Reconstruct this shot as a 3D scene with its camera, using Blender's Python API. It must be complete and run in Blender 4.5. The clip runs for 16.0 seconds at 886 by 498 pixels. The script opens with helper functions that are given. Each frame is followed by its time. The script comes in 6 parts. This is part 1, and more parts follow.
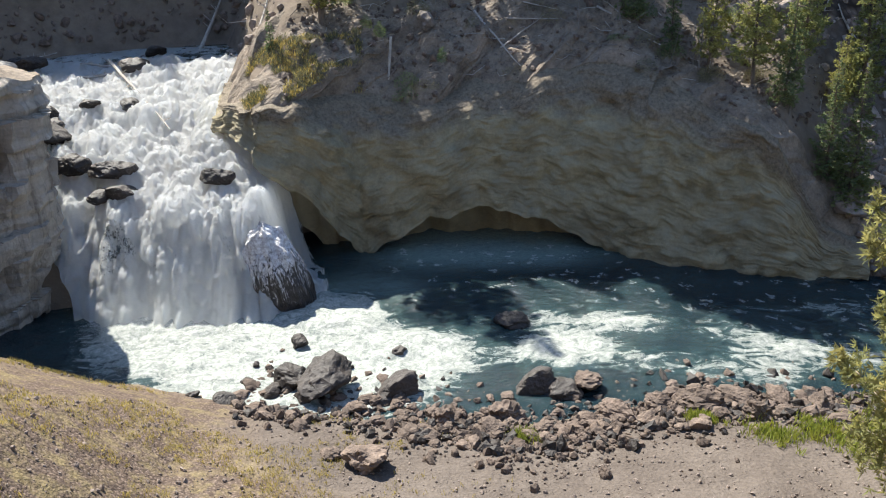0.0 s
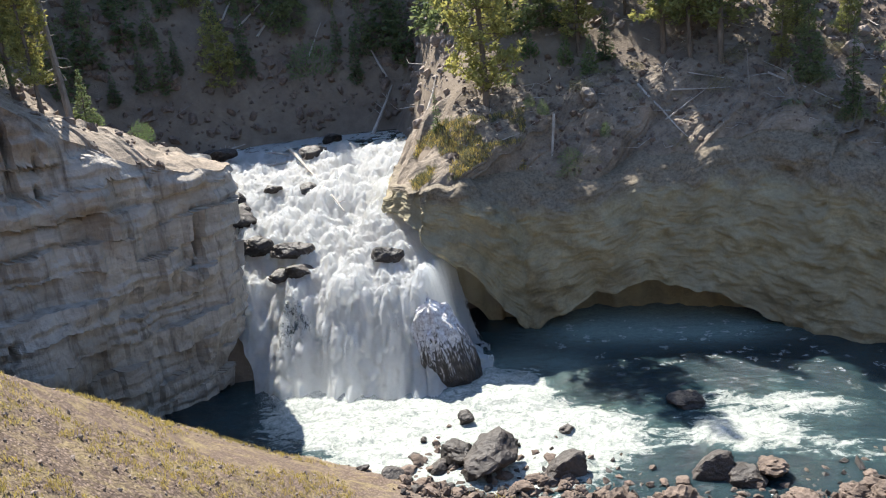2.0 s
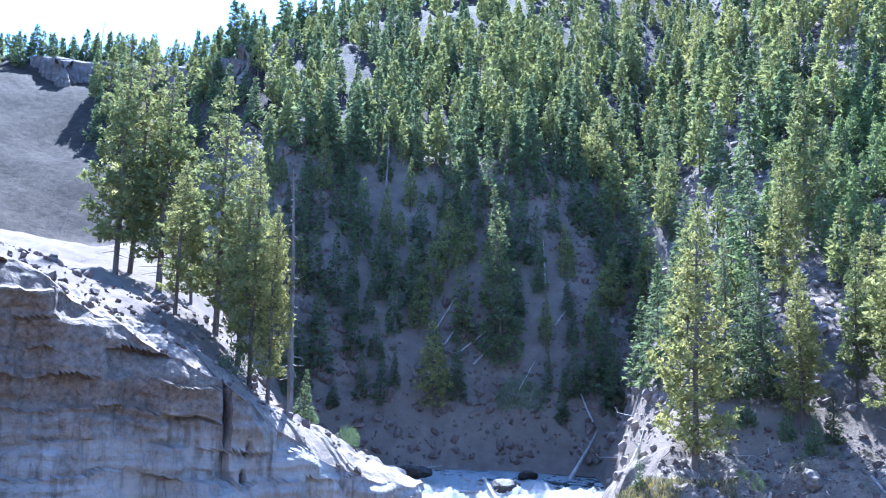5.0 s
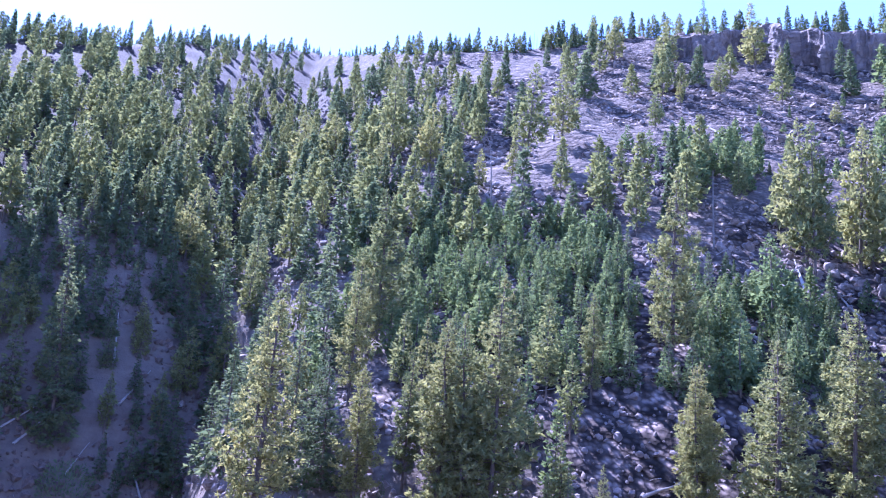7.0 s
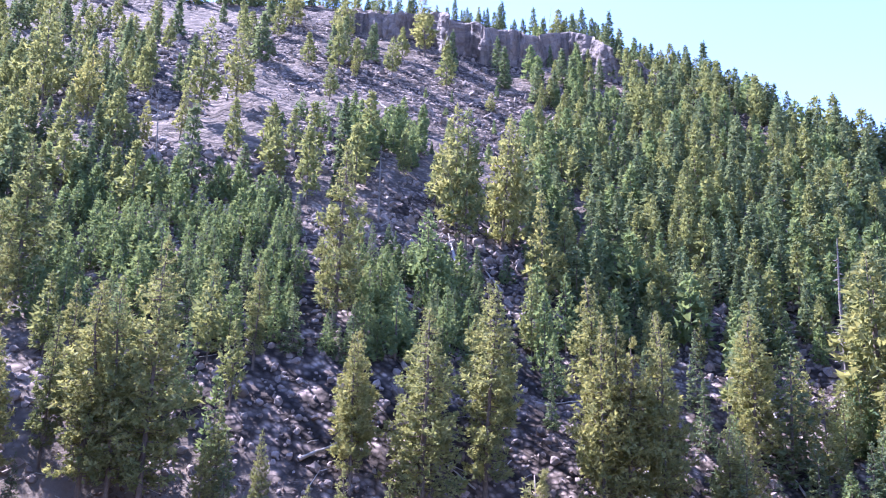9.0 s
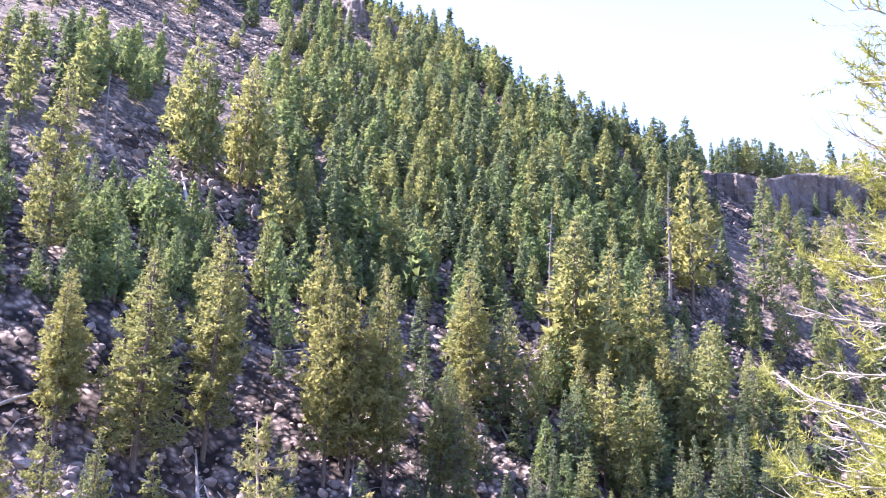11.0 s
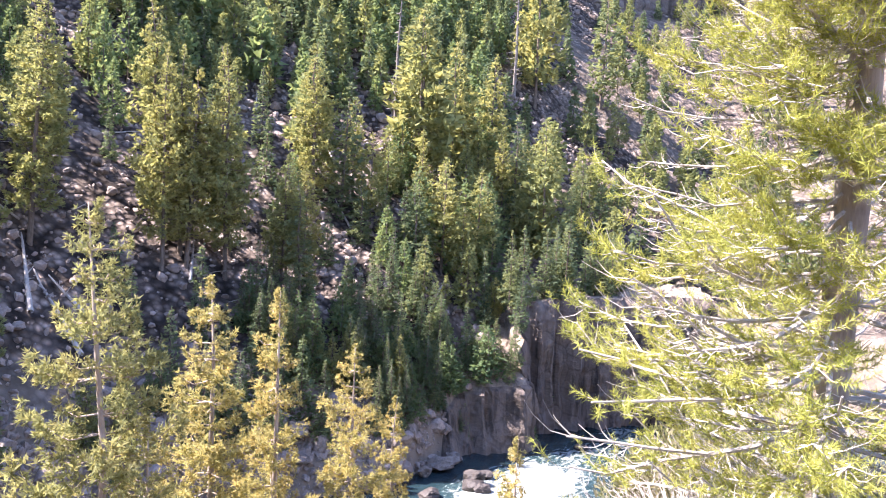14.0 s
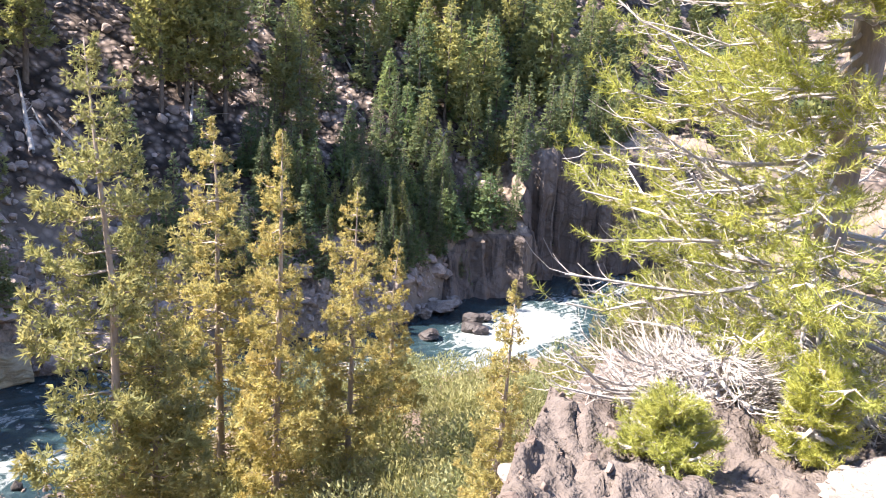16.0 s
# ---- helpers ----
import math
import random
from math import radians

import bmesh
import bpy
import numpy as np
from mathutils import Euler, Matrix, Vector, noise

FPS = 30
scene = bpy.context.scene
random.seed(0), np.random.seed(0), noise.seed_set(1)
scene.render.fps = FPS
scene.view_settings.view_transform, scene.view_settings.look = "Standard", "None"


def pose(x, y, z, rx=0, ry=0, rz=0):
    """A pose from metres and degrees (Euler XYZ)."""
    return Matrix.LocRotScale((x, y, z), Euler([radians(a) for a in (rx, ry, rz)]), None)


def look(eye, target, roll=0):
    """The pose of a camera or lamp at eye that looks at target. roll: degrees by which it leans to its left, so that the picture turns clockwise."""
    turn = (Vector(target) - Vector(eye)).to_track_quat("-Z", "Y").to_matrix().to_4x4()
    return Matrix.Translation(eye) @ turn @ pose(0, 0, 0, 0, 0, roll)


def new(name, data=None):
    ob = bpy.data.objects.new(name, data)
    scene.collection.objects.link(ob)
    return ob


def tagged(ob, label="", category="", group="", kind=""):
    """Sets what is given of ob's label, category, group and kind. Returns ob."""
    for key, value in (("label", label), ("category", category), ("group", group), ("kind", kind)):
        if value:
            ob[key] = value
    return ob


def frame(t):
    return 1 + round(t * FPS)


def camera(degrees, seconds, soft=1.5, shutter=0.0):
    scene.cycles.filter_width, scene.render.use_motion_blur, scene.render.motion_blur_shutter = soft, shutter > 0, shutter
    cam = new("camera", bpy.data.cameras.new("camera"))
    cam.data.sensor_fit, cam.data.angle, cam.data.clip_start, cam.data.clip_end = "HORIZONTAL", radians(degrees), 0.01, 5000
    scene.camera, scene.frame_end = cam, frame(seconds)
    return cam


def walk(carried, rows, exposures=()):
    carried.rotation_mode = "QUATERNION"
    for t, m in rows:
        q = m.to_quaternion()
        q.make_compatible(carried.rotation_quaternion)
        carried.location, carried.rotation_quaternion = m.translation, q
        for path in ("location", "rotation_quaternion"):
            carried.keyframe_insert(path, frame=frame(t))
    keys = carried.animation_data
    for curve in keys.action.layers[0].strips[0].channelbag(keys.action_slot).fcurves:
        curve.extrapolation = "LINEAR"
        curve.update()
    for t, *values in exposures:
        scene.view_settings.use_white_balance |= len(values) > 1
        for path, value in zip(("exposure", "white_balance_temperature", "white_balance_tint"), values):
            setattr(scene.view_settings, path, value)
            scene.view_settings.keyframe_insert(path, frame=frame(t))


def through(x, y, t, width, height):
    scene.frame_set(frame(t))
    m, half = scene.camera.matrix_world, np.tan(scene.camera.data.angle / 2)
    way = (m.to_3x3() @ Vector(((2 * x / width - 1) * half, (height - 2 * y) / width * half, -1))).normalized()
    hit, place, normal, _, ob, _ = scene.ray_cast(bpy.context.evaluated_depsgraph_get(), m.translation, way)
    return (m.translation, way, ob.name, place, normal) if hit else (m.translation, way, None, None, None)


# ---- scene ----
# ------------------------------------------------ camera
EYE = 22.0          # metres above the plunge pool
cam = camera(56.27, 16.0, 1.1)
# seconds, rise of the eye, yaw, pitch, roll
ROWS = [
    (0.0, 0.00, -0.90, -22.94, 2.12),
    (0.5, 0.00, 2.69, -21.50, 3.05),
    (1.0, 0.00, 5.56, -19.86, 5.16),
    (1.5, 0.00, 7.36, -19.03, 7.08),
    (2.0, 0.00, 9.62, -16.92, 6.54),
    (2.5, 0.00, 12.86, -13.79, 4.54),
    (3.0, 0.00, 15.54, -9.68, 2.95),
    (3.5, 0.00, 18.03, -4.98, 1.79),
    (3.7, 0.00, 19.35, -2.98, 1.48),
    (4.2, 0.00, 22.10, 1.01, 0.57),
    (4.7, 0.00, 24.09, 4.77, -0.71),
    (5.2, 0.00, 23.84, 7.96, -2.06),
    (5.5, 0.00, 22.01, 9.47, -2.77),
    (5.8, 0.00, 18.53, 10.59, -3.34),
    (6.0, 0.00, 14.85, 11.33, -3.73),
    (6.5, 0.00, 4.34, 12.92, -4.08),
    (7.0, 0.00, -4.71, 14.08, -4.10),
    (7.5, 0.00, -11.35, 14.47, -3.76),
    (8.0, 0.00, -17.42, 14.32, -3.23),
    (8.5, 0.00, -23.53, 13.47, -2.23),
    (9.0, 0.00, -27.36, 12.84, -1.47),
    (9.5, 0.00, -30.09, 12.25, -0.93),
    (10.0, 0.00, -35.68, 11.05, -1.62),
    (10.2, -0.00, -38.89, 10.51, -2.00),
    (10.6, -0.00, -43.26, 9.94, -2.17),
    (11.1, -0.00, -46.20, 9.79, -1.48),
    (11.7, -0.00, -47.41, 9.34, -0.38),
    (12.3, -0.02, -47.81, 7.24, -0.28),
    (12.5, -0.03, -48.10, 5.61, -0.69),
    (13.0, -0.05, -49.79, 1.78, -1.73),
    (13.5, -0.08, -52.99, -1.14, -2.32),
    (14.0, -0.10, -56.57, -4.12, -3.03),
    (14.5, -0.12, -59.16, -7.01, -3.00),
    (15.0, -0.15, -59.93, -10.07, -3.04),
    (15.5, -0.18, -58.96, -12.62, -3.58),
    (16.0, -0.20, -56.25, -14.62, -3.96),
]

walk(cam, [(t, pose(0, 0, EYE + dz, 90 + pitch, roll, yaw)) for t, dz, yaw, pitch, roll in ROWS],
     exposures=[(0.0, 1.6, 6450, 8), (2.0, 1.75, 6450, 9), (2.5, 1.85, 6450, 9), (3.0, 2.4, 6200, 6), (3.5, 2.75, 5850, 4), (5.8, 2.42, 4350, 28), (7.0, 2.3, 4600, 45), (8.5, 2.35, 5050, 36),
                (10.0, 2.65, 5550, 38), (12.3, 2.78, 6000, 30), (14.0, 2.85, 6250, 27), (16.0, 2.5, 6500, 20)])

# ------------------------------------------------ daylight
SUN_YAW, SUN_EL = 31.0, 51.0    # degrees to the left of the first view, degrees above the horizon
world = bpy.data.worlds.new("daylight")
scene.world = world
world.use_nodes = True
wn = world.node_tree
sky = wn.nodes.new("ShaderNodeTexSky")
sky.sky_type = "NISHITA"
sky.sun_disc = False
sky.sun_elevation = radians(SUN_EL)
sky.sun_rotation = radians(-SUN_YAW)
sky.altitude = 2100
sky.air_density, sky.dust_density, sky.ozone_density = 1.0, 0.7, 1.0
wn.links.new(sky.outputs[0], wn.nodes["Background"].inputs[0])
wn.nodes["Background"].inputs[1].default_value = 0.125
sun_data = bpy.data.lights.new("sun", "SUN")
sun_data.energy, sun_data.angle, sun_data.color = 4.4, radians(0.55), (1.0, 0.95, 0.86)
sun = new("sun", sun_data)
sun_from = Vector((-math.sin(radians(SUN_YAW)) * math.cos(radians(SUN_EL)), math.cos(radians(SUN_YAW)) * math.cos(radians(SUN_EL)), math.sin(radians(SUN_EL))))
sun.matrix_world = look(sun_from * 300, (0, 0, 0))


# ------------------------------------------------ materials
class Nodes:
    """A short hand for node materials."""

    def __init__(self, name):
        self.mat = bpy.data.materials.new(name)
        self.mat.use_nodes = True
        self.t = self.mat.node_tree
        self.t.nodes.clear()
        self.out = self.t.nodes.new("ShaderNodeOutputMaterial")
        self.geo = self.t.nodes.new("ShaderNodeNewGeometry")

    def put(self, socket, value):
        if isinstance(value, bpy.types.NodeSocket):
            self.t.links.new(value, socket)
        elif isinstance(value, (tuple, list)) and len(value) == 3 and socket.type == "RGBA":
            socket.default_value = (*value, 1)
        else:
            socket.default_value = value

    def node(self, kind, outlet=0, settings=(), **inputs):
        n = self.t.nodes.new(kind)
        for key, value in settings:
            setattr(n, key, value)
        for key, value in inputs.items():
            self.put(n.inputs[int(key[1:])] if key[0] == "i" and key[1:].isdigit() else n.inputs[key.replace("_", " ")], value)
        return n.outputs[outlet]

    def place(self, scale=(1, 1, 1), turn=(0, 0, 0), own=False):
        source = self.node("ShaderNodeTexCoord", 3) if own else self.geo.outputs["Position"]
        return self.node("ShaderNodeMapping", 0, (), Vector=source, Scale=scale, Rotation=turn)

    def noise(self, size, detail=4, rough=0.6, at=None, warp=0.0):
        return self.node("ShaderNodeTexNoise", 0, (), Vector=at or self.geo.outputs["Position"], Scale=1.0 / size, Detail=detail, Roughness=rough, Distortion=warp)

    def cells(self, size, at=None, feature="F1"):
        return self.node("ShaderNodeTexVoronoi", 0, (("feature", feature),), Vector=at or self.geo.outputs["Position"], Scale=1.0 / size)

    def ramp(self, value, *stops):
        n = self.t.nodes.new("ShaderNodeValToRGB")
        while len(n.color_ramp.elements) < len(stops):
            n.color_ramp.elements.new(0.5)
        for e, (pos, col) in zip(n.color_ramp.elements, stops):
            e.position = pos
            e.color = (col, col, col, 1) if isinstance(col, (int, float)) else (*col, 1)
        self.t.links.new(value, n.inputs[0])
        return n.outputs[0]

    def mix(self, factor, a, b, blend="MIX"):
        n = self.t.nodes.new("ShaderNodeMix")
        n.data_type, n.blend_type = "RGBA", blend
        self.put(n.inputs[0], factor), self.put(n.inputs[6], a), self.put(n.inputs[7], b)
        return n.outputs[2]

    def math(self, op, a, b=0.0, clamp=False):
        n = self.t.nodes.new("ShaderNodeMath")
        n.operation, n.use_clamp = op, clamp
        self.put(n.inputs[0], a), self.put(n.inputs[1], b)
        return n.outputs[0]

    def attribute(self, name, outlet=2):
        n = self.t.nodes.new("ShaderNodeAttribute")
        n.attribute_name = name
        return n.outputs[outlet]

    def bump(self, height, strength, distance, after=None):
        n = self.t.nodes.new("ShaderNodeBump")
        self.put(n.inputs["Strength"], strength), self.put(n.inputs["Distance"], distance), self.put(n.inputs["Height"], height)
        if after is not None:
            self.put(n.inputs["Normal"], after)
        return n.outputs[0]

    def surface(self, color, roughness=0.85, normal=None, **more):
        n = self.t.nodes.new("ShaderNodeBsdfPrincipled")
        self.put(n.inputs["Base Color"], color), self.put(n.inputs["Roughness"], roughness)
        if normal is not None:
            self.put(n.inputs["Normal"], normal)
        for key, value in more.items():
            self.put(n.inputs[key.replace("_", " ")], value)
        return n.outputs[0]

    def done(self, shader):
        self.t.links.new(shader, self.out.inputs[0])
        return self.mat


def rock_material(name, light, mid, dark, size=1.0, cracks=0.5, strata=0.0, stain=None, gloss=0.85, wet=0.0, upper=None, relief=1.0, joints=0.0):
    n = Nodes(name)
    own = n.node("ShaderNodeObjectInfo", 5)
    a = n.noise(2.6 * size, 6, 0.65)
    b = n.noise(0.35 * size, 5, 0.7)
    c = n.ramp(a, (0.3, dark), (0.5, mid), (0.7, light))
    c = n.mix(0.35, c, n.ramp(b, (0.3, dark), (0.65, light)))
    if strata:
        bands = n.noise(1.0, 5, 0.6, n.place((0.06, 0.06, 1.3), (0.09, 0.05, 0)), 0.4)
        c = n.mix(strata, c, n.ramp(bands, (0.35, dark), (0.47, light), (0.55, mid), (0.66, light)))
    if joints:
        split = n.noise(0.9 * size, 5, 0.65, n.place((1, 1, 0.07)), 0.3)
        c = n.mix(joints, c, n.mix(n.ramp(split, (0.36, 0.0), (0.46, 1.0)), dark, n.ramp(split, (0.4, mid), (0.7, light))))
    if stain:
        c = n.mix(n.ramp(n.noise(6 * size, 5, 0.6), (0.45, 0.0), (0.65, 0.75)), c, stain)
    if upper:
        edge = n.math("ADD", n.attribute("upper", 2), n.math("MULTIPLY", n.math("SUBTRACT", n.noise(1.8, 6, 0.65), 0.5), 1.1))
        c = n.mix(n.ramp(edge, (0.35, 0.0), (0.75, 1.0)), c, n.ramp(b, (0.3, tuple(0.5 * q for q in upper)), (0.7, tuple(1.6 * q for q in upper))))
    crack = n.ramp(n.cells(1.3 * size, n.node("ShaderNodeMix", 1, (("data_type", "VECTOR"),), i0=0.25, i4=n.geo.outputs["Position"], i5=n.node("ShaderNodeTexNoise", 1, (), Vector=n.geo.outputs["Position"], Scale=0.8)), "DISTANCE_TO_EDGE"), (0.0, 0.0), (0.06, 1.0))
    c = n.mix(cracks * 0.5, c, n.mix(crack, dark, c))
    c = n.mix(1.0, c, n.ramp(own, (0.0, 0.75), (1.0, 1.15)), "MULTIPLY")
    nrm = n.bump(b, 0.6, 0.12 * size)
    nrm = n.bump(a, 0.8 * relief, 0.8 * size, nrm)
    nrm = n.bump(crack, 0.5 * cracks, 0.1 * size, nrm)
    return n.done(n.surface(c, gloss, nrm, Specular_IOR_Level=0.3 + wet * 0.5))


def ground_material():
    n = Nodes("hillside_ground")
    zone = n.node("ShaderNodeSeparateColor", 0, (), Color=n.attribute("zone", 0)).node
    grassy, sandy, stony = zone.outputs[0], zone.outputs[1], zone.outputs[2]
    big, mid, fine = n.noise(9, 5), n.noise(1.4, 6, 0.7), n.noise(0.16, 4, 0.7)
    earth = n.mix(0.5, n.ramp(big, (0.35, (0.13, 0.103, 0.082)), (0.65, (0.22, 0.178, 0.133))), n.ramp(mid, (0.3, (0.085, 0.07, 0.057)), (0.7, (0.25, 0.20, 0.155))))
    # shade of the far left slope, put into the earth colour as near-black brown
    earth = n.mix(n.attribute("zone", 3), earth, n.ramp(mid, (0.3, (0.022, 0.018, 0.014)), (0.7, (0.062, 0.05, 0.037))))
    # relief painted on the talus: bright stone middles, shade in the gaps between
    pebble_shade = n.mix(1.0, n.ramp(n.cells(0.8), (0.1, 1.4), (0.6, 0.35)), n.ramp(n.cells(2.4), (0.15, 1.35), (0.65, 0.35)), "MULTIPLY")
    talus = n.mix(1.0, n.ramp(mid, (0.35, (0.165, 0.128, 0.102)), (0.6, (0.27, 0.212, 0.175)), (0.75, (0.38, 0.305, 0.255))), pebble_shade, "MULTIPLY")
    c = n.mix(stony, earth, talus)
    sand = n.mix(0.45, n.ramp(n.noise(2.5, 5), (0.35, (0.085, 0.068, 0.057)), (0.65, (0.142, 0.117, 0.098))), n.ramp(fine, (0.3, (0.06, 0.048, 0.041)), (0.7, (0.18, 0.15, 0.127))))
    c = n.mix(sandy, c, sand)
    straw = n.mix(n.ramp(n.noise(0.9, 5, 0.7), (0.47, 0.0), (0.66, 1.0)), n.mix(0.55, n.ramp(fine, (0.3, (0.085, 0.06, 0.046)), (0.7, (0.205, 0.152, 0.12))), n.ramp(n.cells(0.13), (0.1, (0.29, 0.22, 0.175)), (0.5, (0.055, 0.04, 0.032)))), n.ramp(n.noise(0.12, 3), (0.3, (0.13, 0.10, 0.056)), (0.7, (0.26, 0.205, 0.11))))
    c = n.mix(grassy, c, straw)
    nrm = n.bump(n.cells(0.13), n.math("MULTIPLY", n.math("ADD", grassy, sandy), 0.5), 0.06)
    nrm = n.bump(fine, 0.7, 0.08, nrm)
    nrm = n.bump(mid, 0.7, 0.35, nrm)
    nrm = n.bump(n.cells(0.8), n.math("MULTIPLY", stony, 0.8), 0.5, nrm)
    nrm = n.bump(n.cells(2.4), n.math("MULTIPLY", stony, 0.9), 1.2, nrm)
    return n.done(n.surface(c, 0.95, nrm, Specular_IOR_Level=0.1))


def foliage_material(name, dark, light, tip, through=0.3):
    n = Nodes(name)
    own = n.node("ShaderNodeObjectInfo", 5)
    isle = n.geo.outputs["Random Per Island"]
    c = n.mix(isle, dark, light)
    c = n.mix(n.ramp(n.noise(0.9, 3), (0.45, 0.0), (0.7, 0.6)), c, tip)
    c = n.mix(1.0, c, n.ramp(own, (0.0, (0.75, 0.82, 0.85)), (0.5, (1.0, 1.0, 1.0)), (1.0, (1.14, 1.07, 0.97))), "MULTIPLY")
    d = n.surface(c, 0.75, None, Specular_IOR_Level=0.08)
    tr = n.node("ShaderNodeBsdfTranslucent", 0, (), Color=n.mix(1.0, c, (1.3, 1.22, 0.95), "MULTIPLY"))
    return n.done(n.node("ShaderNodeMixShader", 0, (), i0=through, i1=d, i2=tr))


def bark_material(name, dark, light):
    n = Nodes(name)
    streak = n.noise(0.12, 5, 0.7, n.place((1, 1, 0.22)))
    c = n.mix(0.35, n.ramp(streak, (0.3, dark), (0.7, light)), n.ramp(n.noise(1.1, 4), (0.35, dark), (0.7, light)))
    return n.done(n.surface(c, 0.9, n.bump(streak, 0.7, 0.04), Specular_IOR_Level=0.2))


def foam_material():
    """Falling water: white froth in strings, with thinner glassy grey-green water between."""
    n = Nodes("falling_water")
    uv = n.attribute("flow", 1)
    strings = n.node("ShaderNodeTexNoise", 0, (), Vector=n.node("ShaderNodeMapping", 0, (), Vector=uv, Scale=(2.2, 0.45, 1)), Scale=1.0, Detail=7, Roughness=0.68, Distortion=0.6)
    froth = n.noise(0.55, 8, 0.74, None, 0.9)
    clots = n.noise(1.5, 6, 0.62, None, 1.2)
    thick = n.attribute("thick", 2)
    m = n.math("ADD", n.math("MULTIPLY", strings, 0.75), n.math("MULTIPLY", froth, 0.45))
    m = n.math("ADD", m, n.math("MULTIPLY", n.math("SUBTRACT", thick, 0.5), 0.75))
    bits = n.noise(0.17, 5, 0.75, None, 0.6)
    m = n.math("ADD", m, n.math("MULTIPLY", n.math("SUBTRACT", bits, 0.5), 0.7))
    white = n.ramp(n.math("ADD", m, n.math("MULTIPLY", n.math("SUBTRACT", clots, 0.5), 0.45)), (0.32, 0.0), (0.50, 1.0))
    c = n.mix(white, n.ramp(froth, (0.3, (0.05, 0.06, 0.06)), (0.7, (0.20, 0.23, 0.22))), n.mix(0.5, n.ramp(froth, (0.36, (0.55, 0.58, 0.59)), (0.52, (0.93, 0.93, 0.92))), n.ramp(clots, (0.35, (0.76, 0.79, 0.80)), (0.52, (0.94, 0.94, 0.93)))))
    nrm = n.bump(bits, 0.8, 0.10)
    nrm = n.bump(froth, 0.8, 0.25, nrm)
    nrm = n.bump(clots, 0.5, 0.7, nrm)
    nrm = n.bump(strings, 0.8, 0.4, nrm)
    s = n.surface(c, n.ramp(white, (0.0, 0.18), (1.0, 0.65)), nrm, Specular_IOR_Level=0.45)
    tr = n.node("ShaderNodeBsdfTranslucent", 0, (), Color=(0.9, 0.92, 0.92))
    body = n.node("ShaderNodeMixShader", 0, (), i0=n.math("MULTIPLY", white, 0.62), i1=s, i2=tr)
    ragged = n.ramp(n.math("ADD", n.attribute("fringe", 2), n.math("MULTIPLY", n.math("SUBTRACT", strings, 0.5), 1.3)), (0.42, 0.0), (0.55, 1.0))
    return n.done(n.node("ShaderNodeMixShader", 0, (), i0=ragged, i1=n.node("ShaderNodeBsdfTransparent"), i2=body))


def river_material():
    """Dark green river with foam where the current breaks."""
    n = Nodes("river_water")
    foam = n.attribute("foam", 2)
    along = n.node("ShaderNodeMapping", 0, (), Vector=n.geo.outputs["Position"], Rotation=(0, 0, 0.12), Scale=(0.5, 1.0, 1.0))
    a = n.node("ShaderNodeTexNoise", 0, (), Vector=along, Scale=0.95, Detail=9, Roughness=0.66, Distortion=1.6)
    b = n.noise(0.40, 9, 0.78, None, 1.2)
    m = n.math("SUBTRACT", n.math("ADD", n.math("MULTIPLY", a, 1.5), n.math("MULTIPLY", b, 0.6)), 0.55)
    m = n.math("ADD", m, n.math("SUBTRACT", foam, 0.5))
    white = n.ramp(m, (0.52, 0.0), (0.60, 0.4), (0.72, 0.75), (0.95, 1.0))
    speck = n.math("MULTIPLY", n.ramp(n.cells(0.42, n.node("ShaderNodeMix", 1, (("data_type", "VECTOR"),), i0=0.55, i4=n.geo.outputs["Position"], i5=n.node("ShaderNodeTexNoise", 1, (), Vector=n.geo.outputs["Position"], Scale=2.6))), (0.2, 1.0), (0.32, 0.0)), n.math("MULTIPLY", n.attribute("fleck", 2), n.ramp(n.noise(1.6, 4), (0.44, 0.0), (0.55, 1.0))))
    white = n.math("MAXIMUM", white, n.math("MULTIPLY", speck, 0.6))
    deep = n.ramp(n.noise(5, 4), (0.35, (0.008, 0.018, 0.023)), (0.7, (0.020, 0.039, 0.043)))
    green = n.mix(n.ramp(m, (0.30, 0.0), (0.52, 1.0)), deep, (0.028, 0.052, 0.054))
    # reflected light on the shaded pool, put into the water colour as paler teal
    green = n.mix(n.math("MULTIPLY", n.attribute("pool_sheen", 2), n.ramp(b, (0.3, 0.55), (0.6, 1.0))), green, (0.18, 0.245, 0.225))
    c = n.mix(white, green, n.ramp(b, (0.36, (0.10, 0.125, 0.115)), (0.47, (0.25, 0.265, 0.24)), (0.66, (0.46, 0.465, 0.43))))
    nrm = n.bump(a, 0.5, 0.35)
    nrm = n.bump(b, 0.45, 0.12, nrm)
    return n.done(n.surface(c, n.ramp(white, (0.0, 0.10), (1.0, 0.7)), nrm, IOR=1.33, Specular_IOR_Level=0.45))


GROUND = ground_material()
CLIFF_GREY = rock_material("grey_layered_rock", (0.47, 0.425, 0.365), (0.325, 0.29, 0.248), (0.065, 0.057, 0.049), 0.8, 0.3, 0.34, (0.23, 0.18, 0.13), upper=(0.17, 0.13, 0.095), joints=0.5)
CLIFF_TAN = rock_material("tan_breccia", (0.44, 0.37, 0.225), (0.335, 0.282, 0.172), (0.155, 0.13, 0.082), 0.6, 0.22, 0.0, (0.30, 0.265, 0.18), upper=(0.20, 0.16, 0.112), relief=0.25)
CLIFF_BROWN = rock_material("brown_jointed_rock", (0.21, 0.165, 0.13), (0.115, 0.09, 0.074), (0.022, 0.018, 0.016), 1.6, 0.6, 0.1, joints=0.75)
RIM_ROCK = rock_material("dark_rim_rock", (0.20, 0.16, 0.135), (0.115, 0.092, 0.08), (0.028, 0.024, 0.022), 2.4, 0.6, 0.1, joints=0.6)
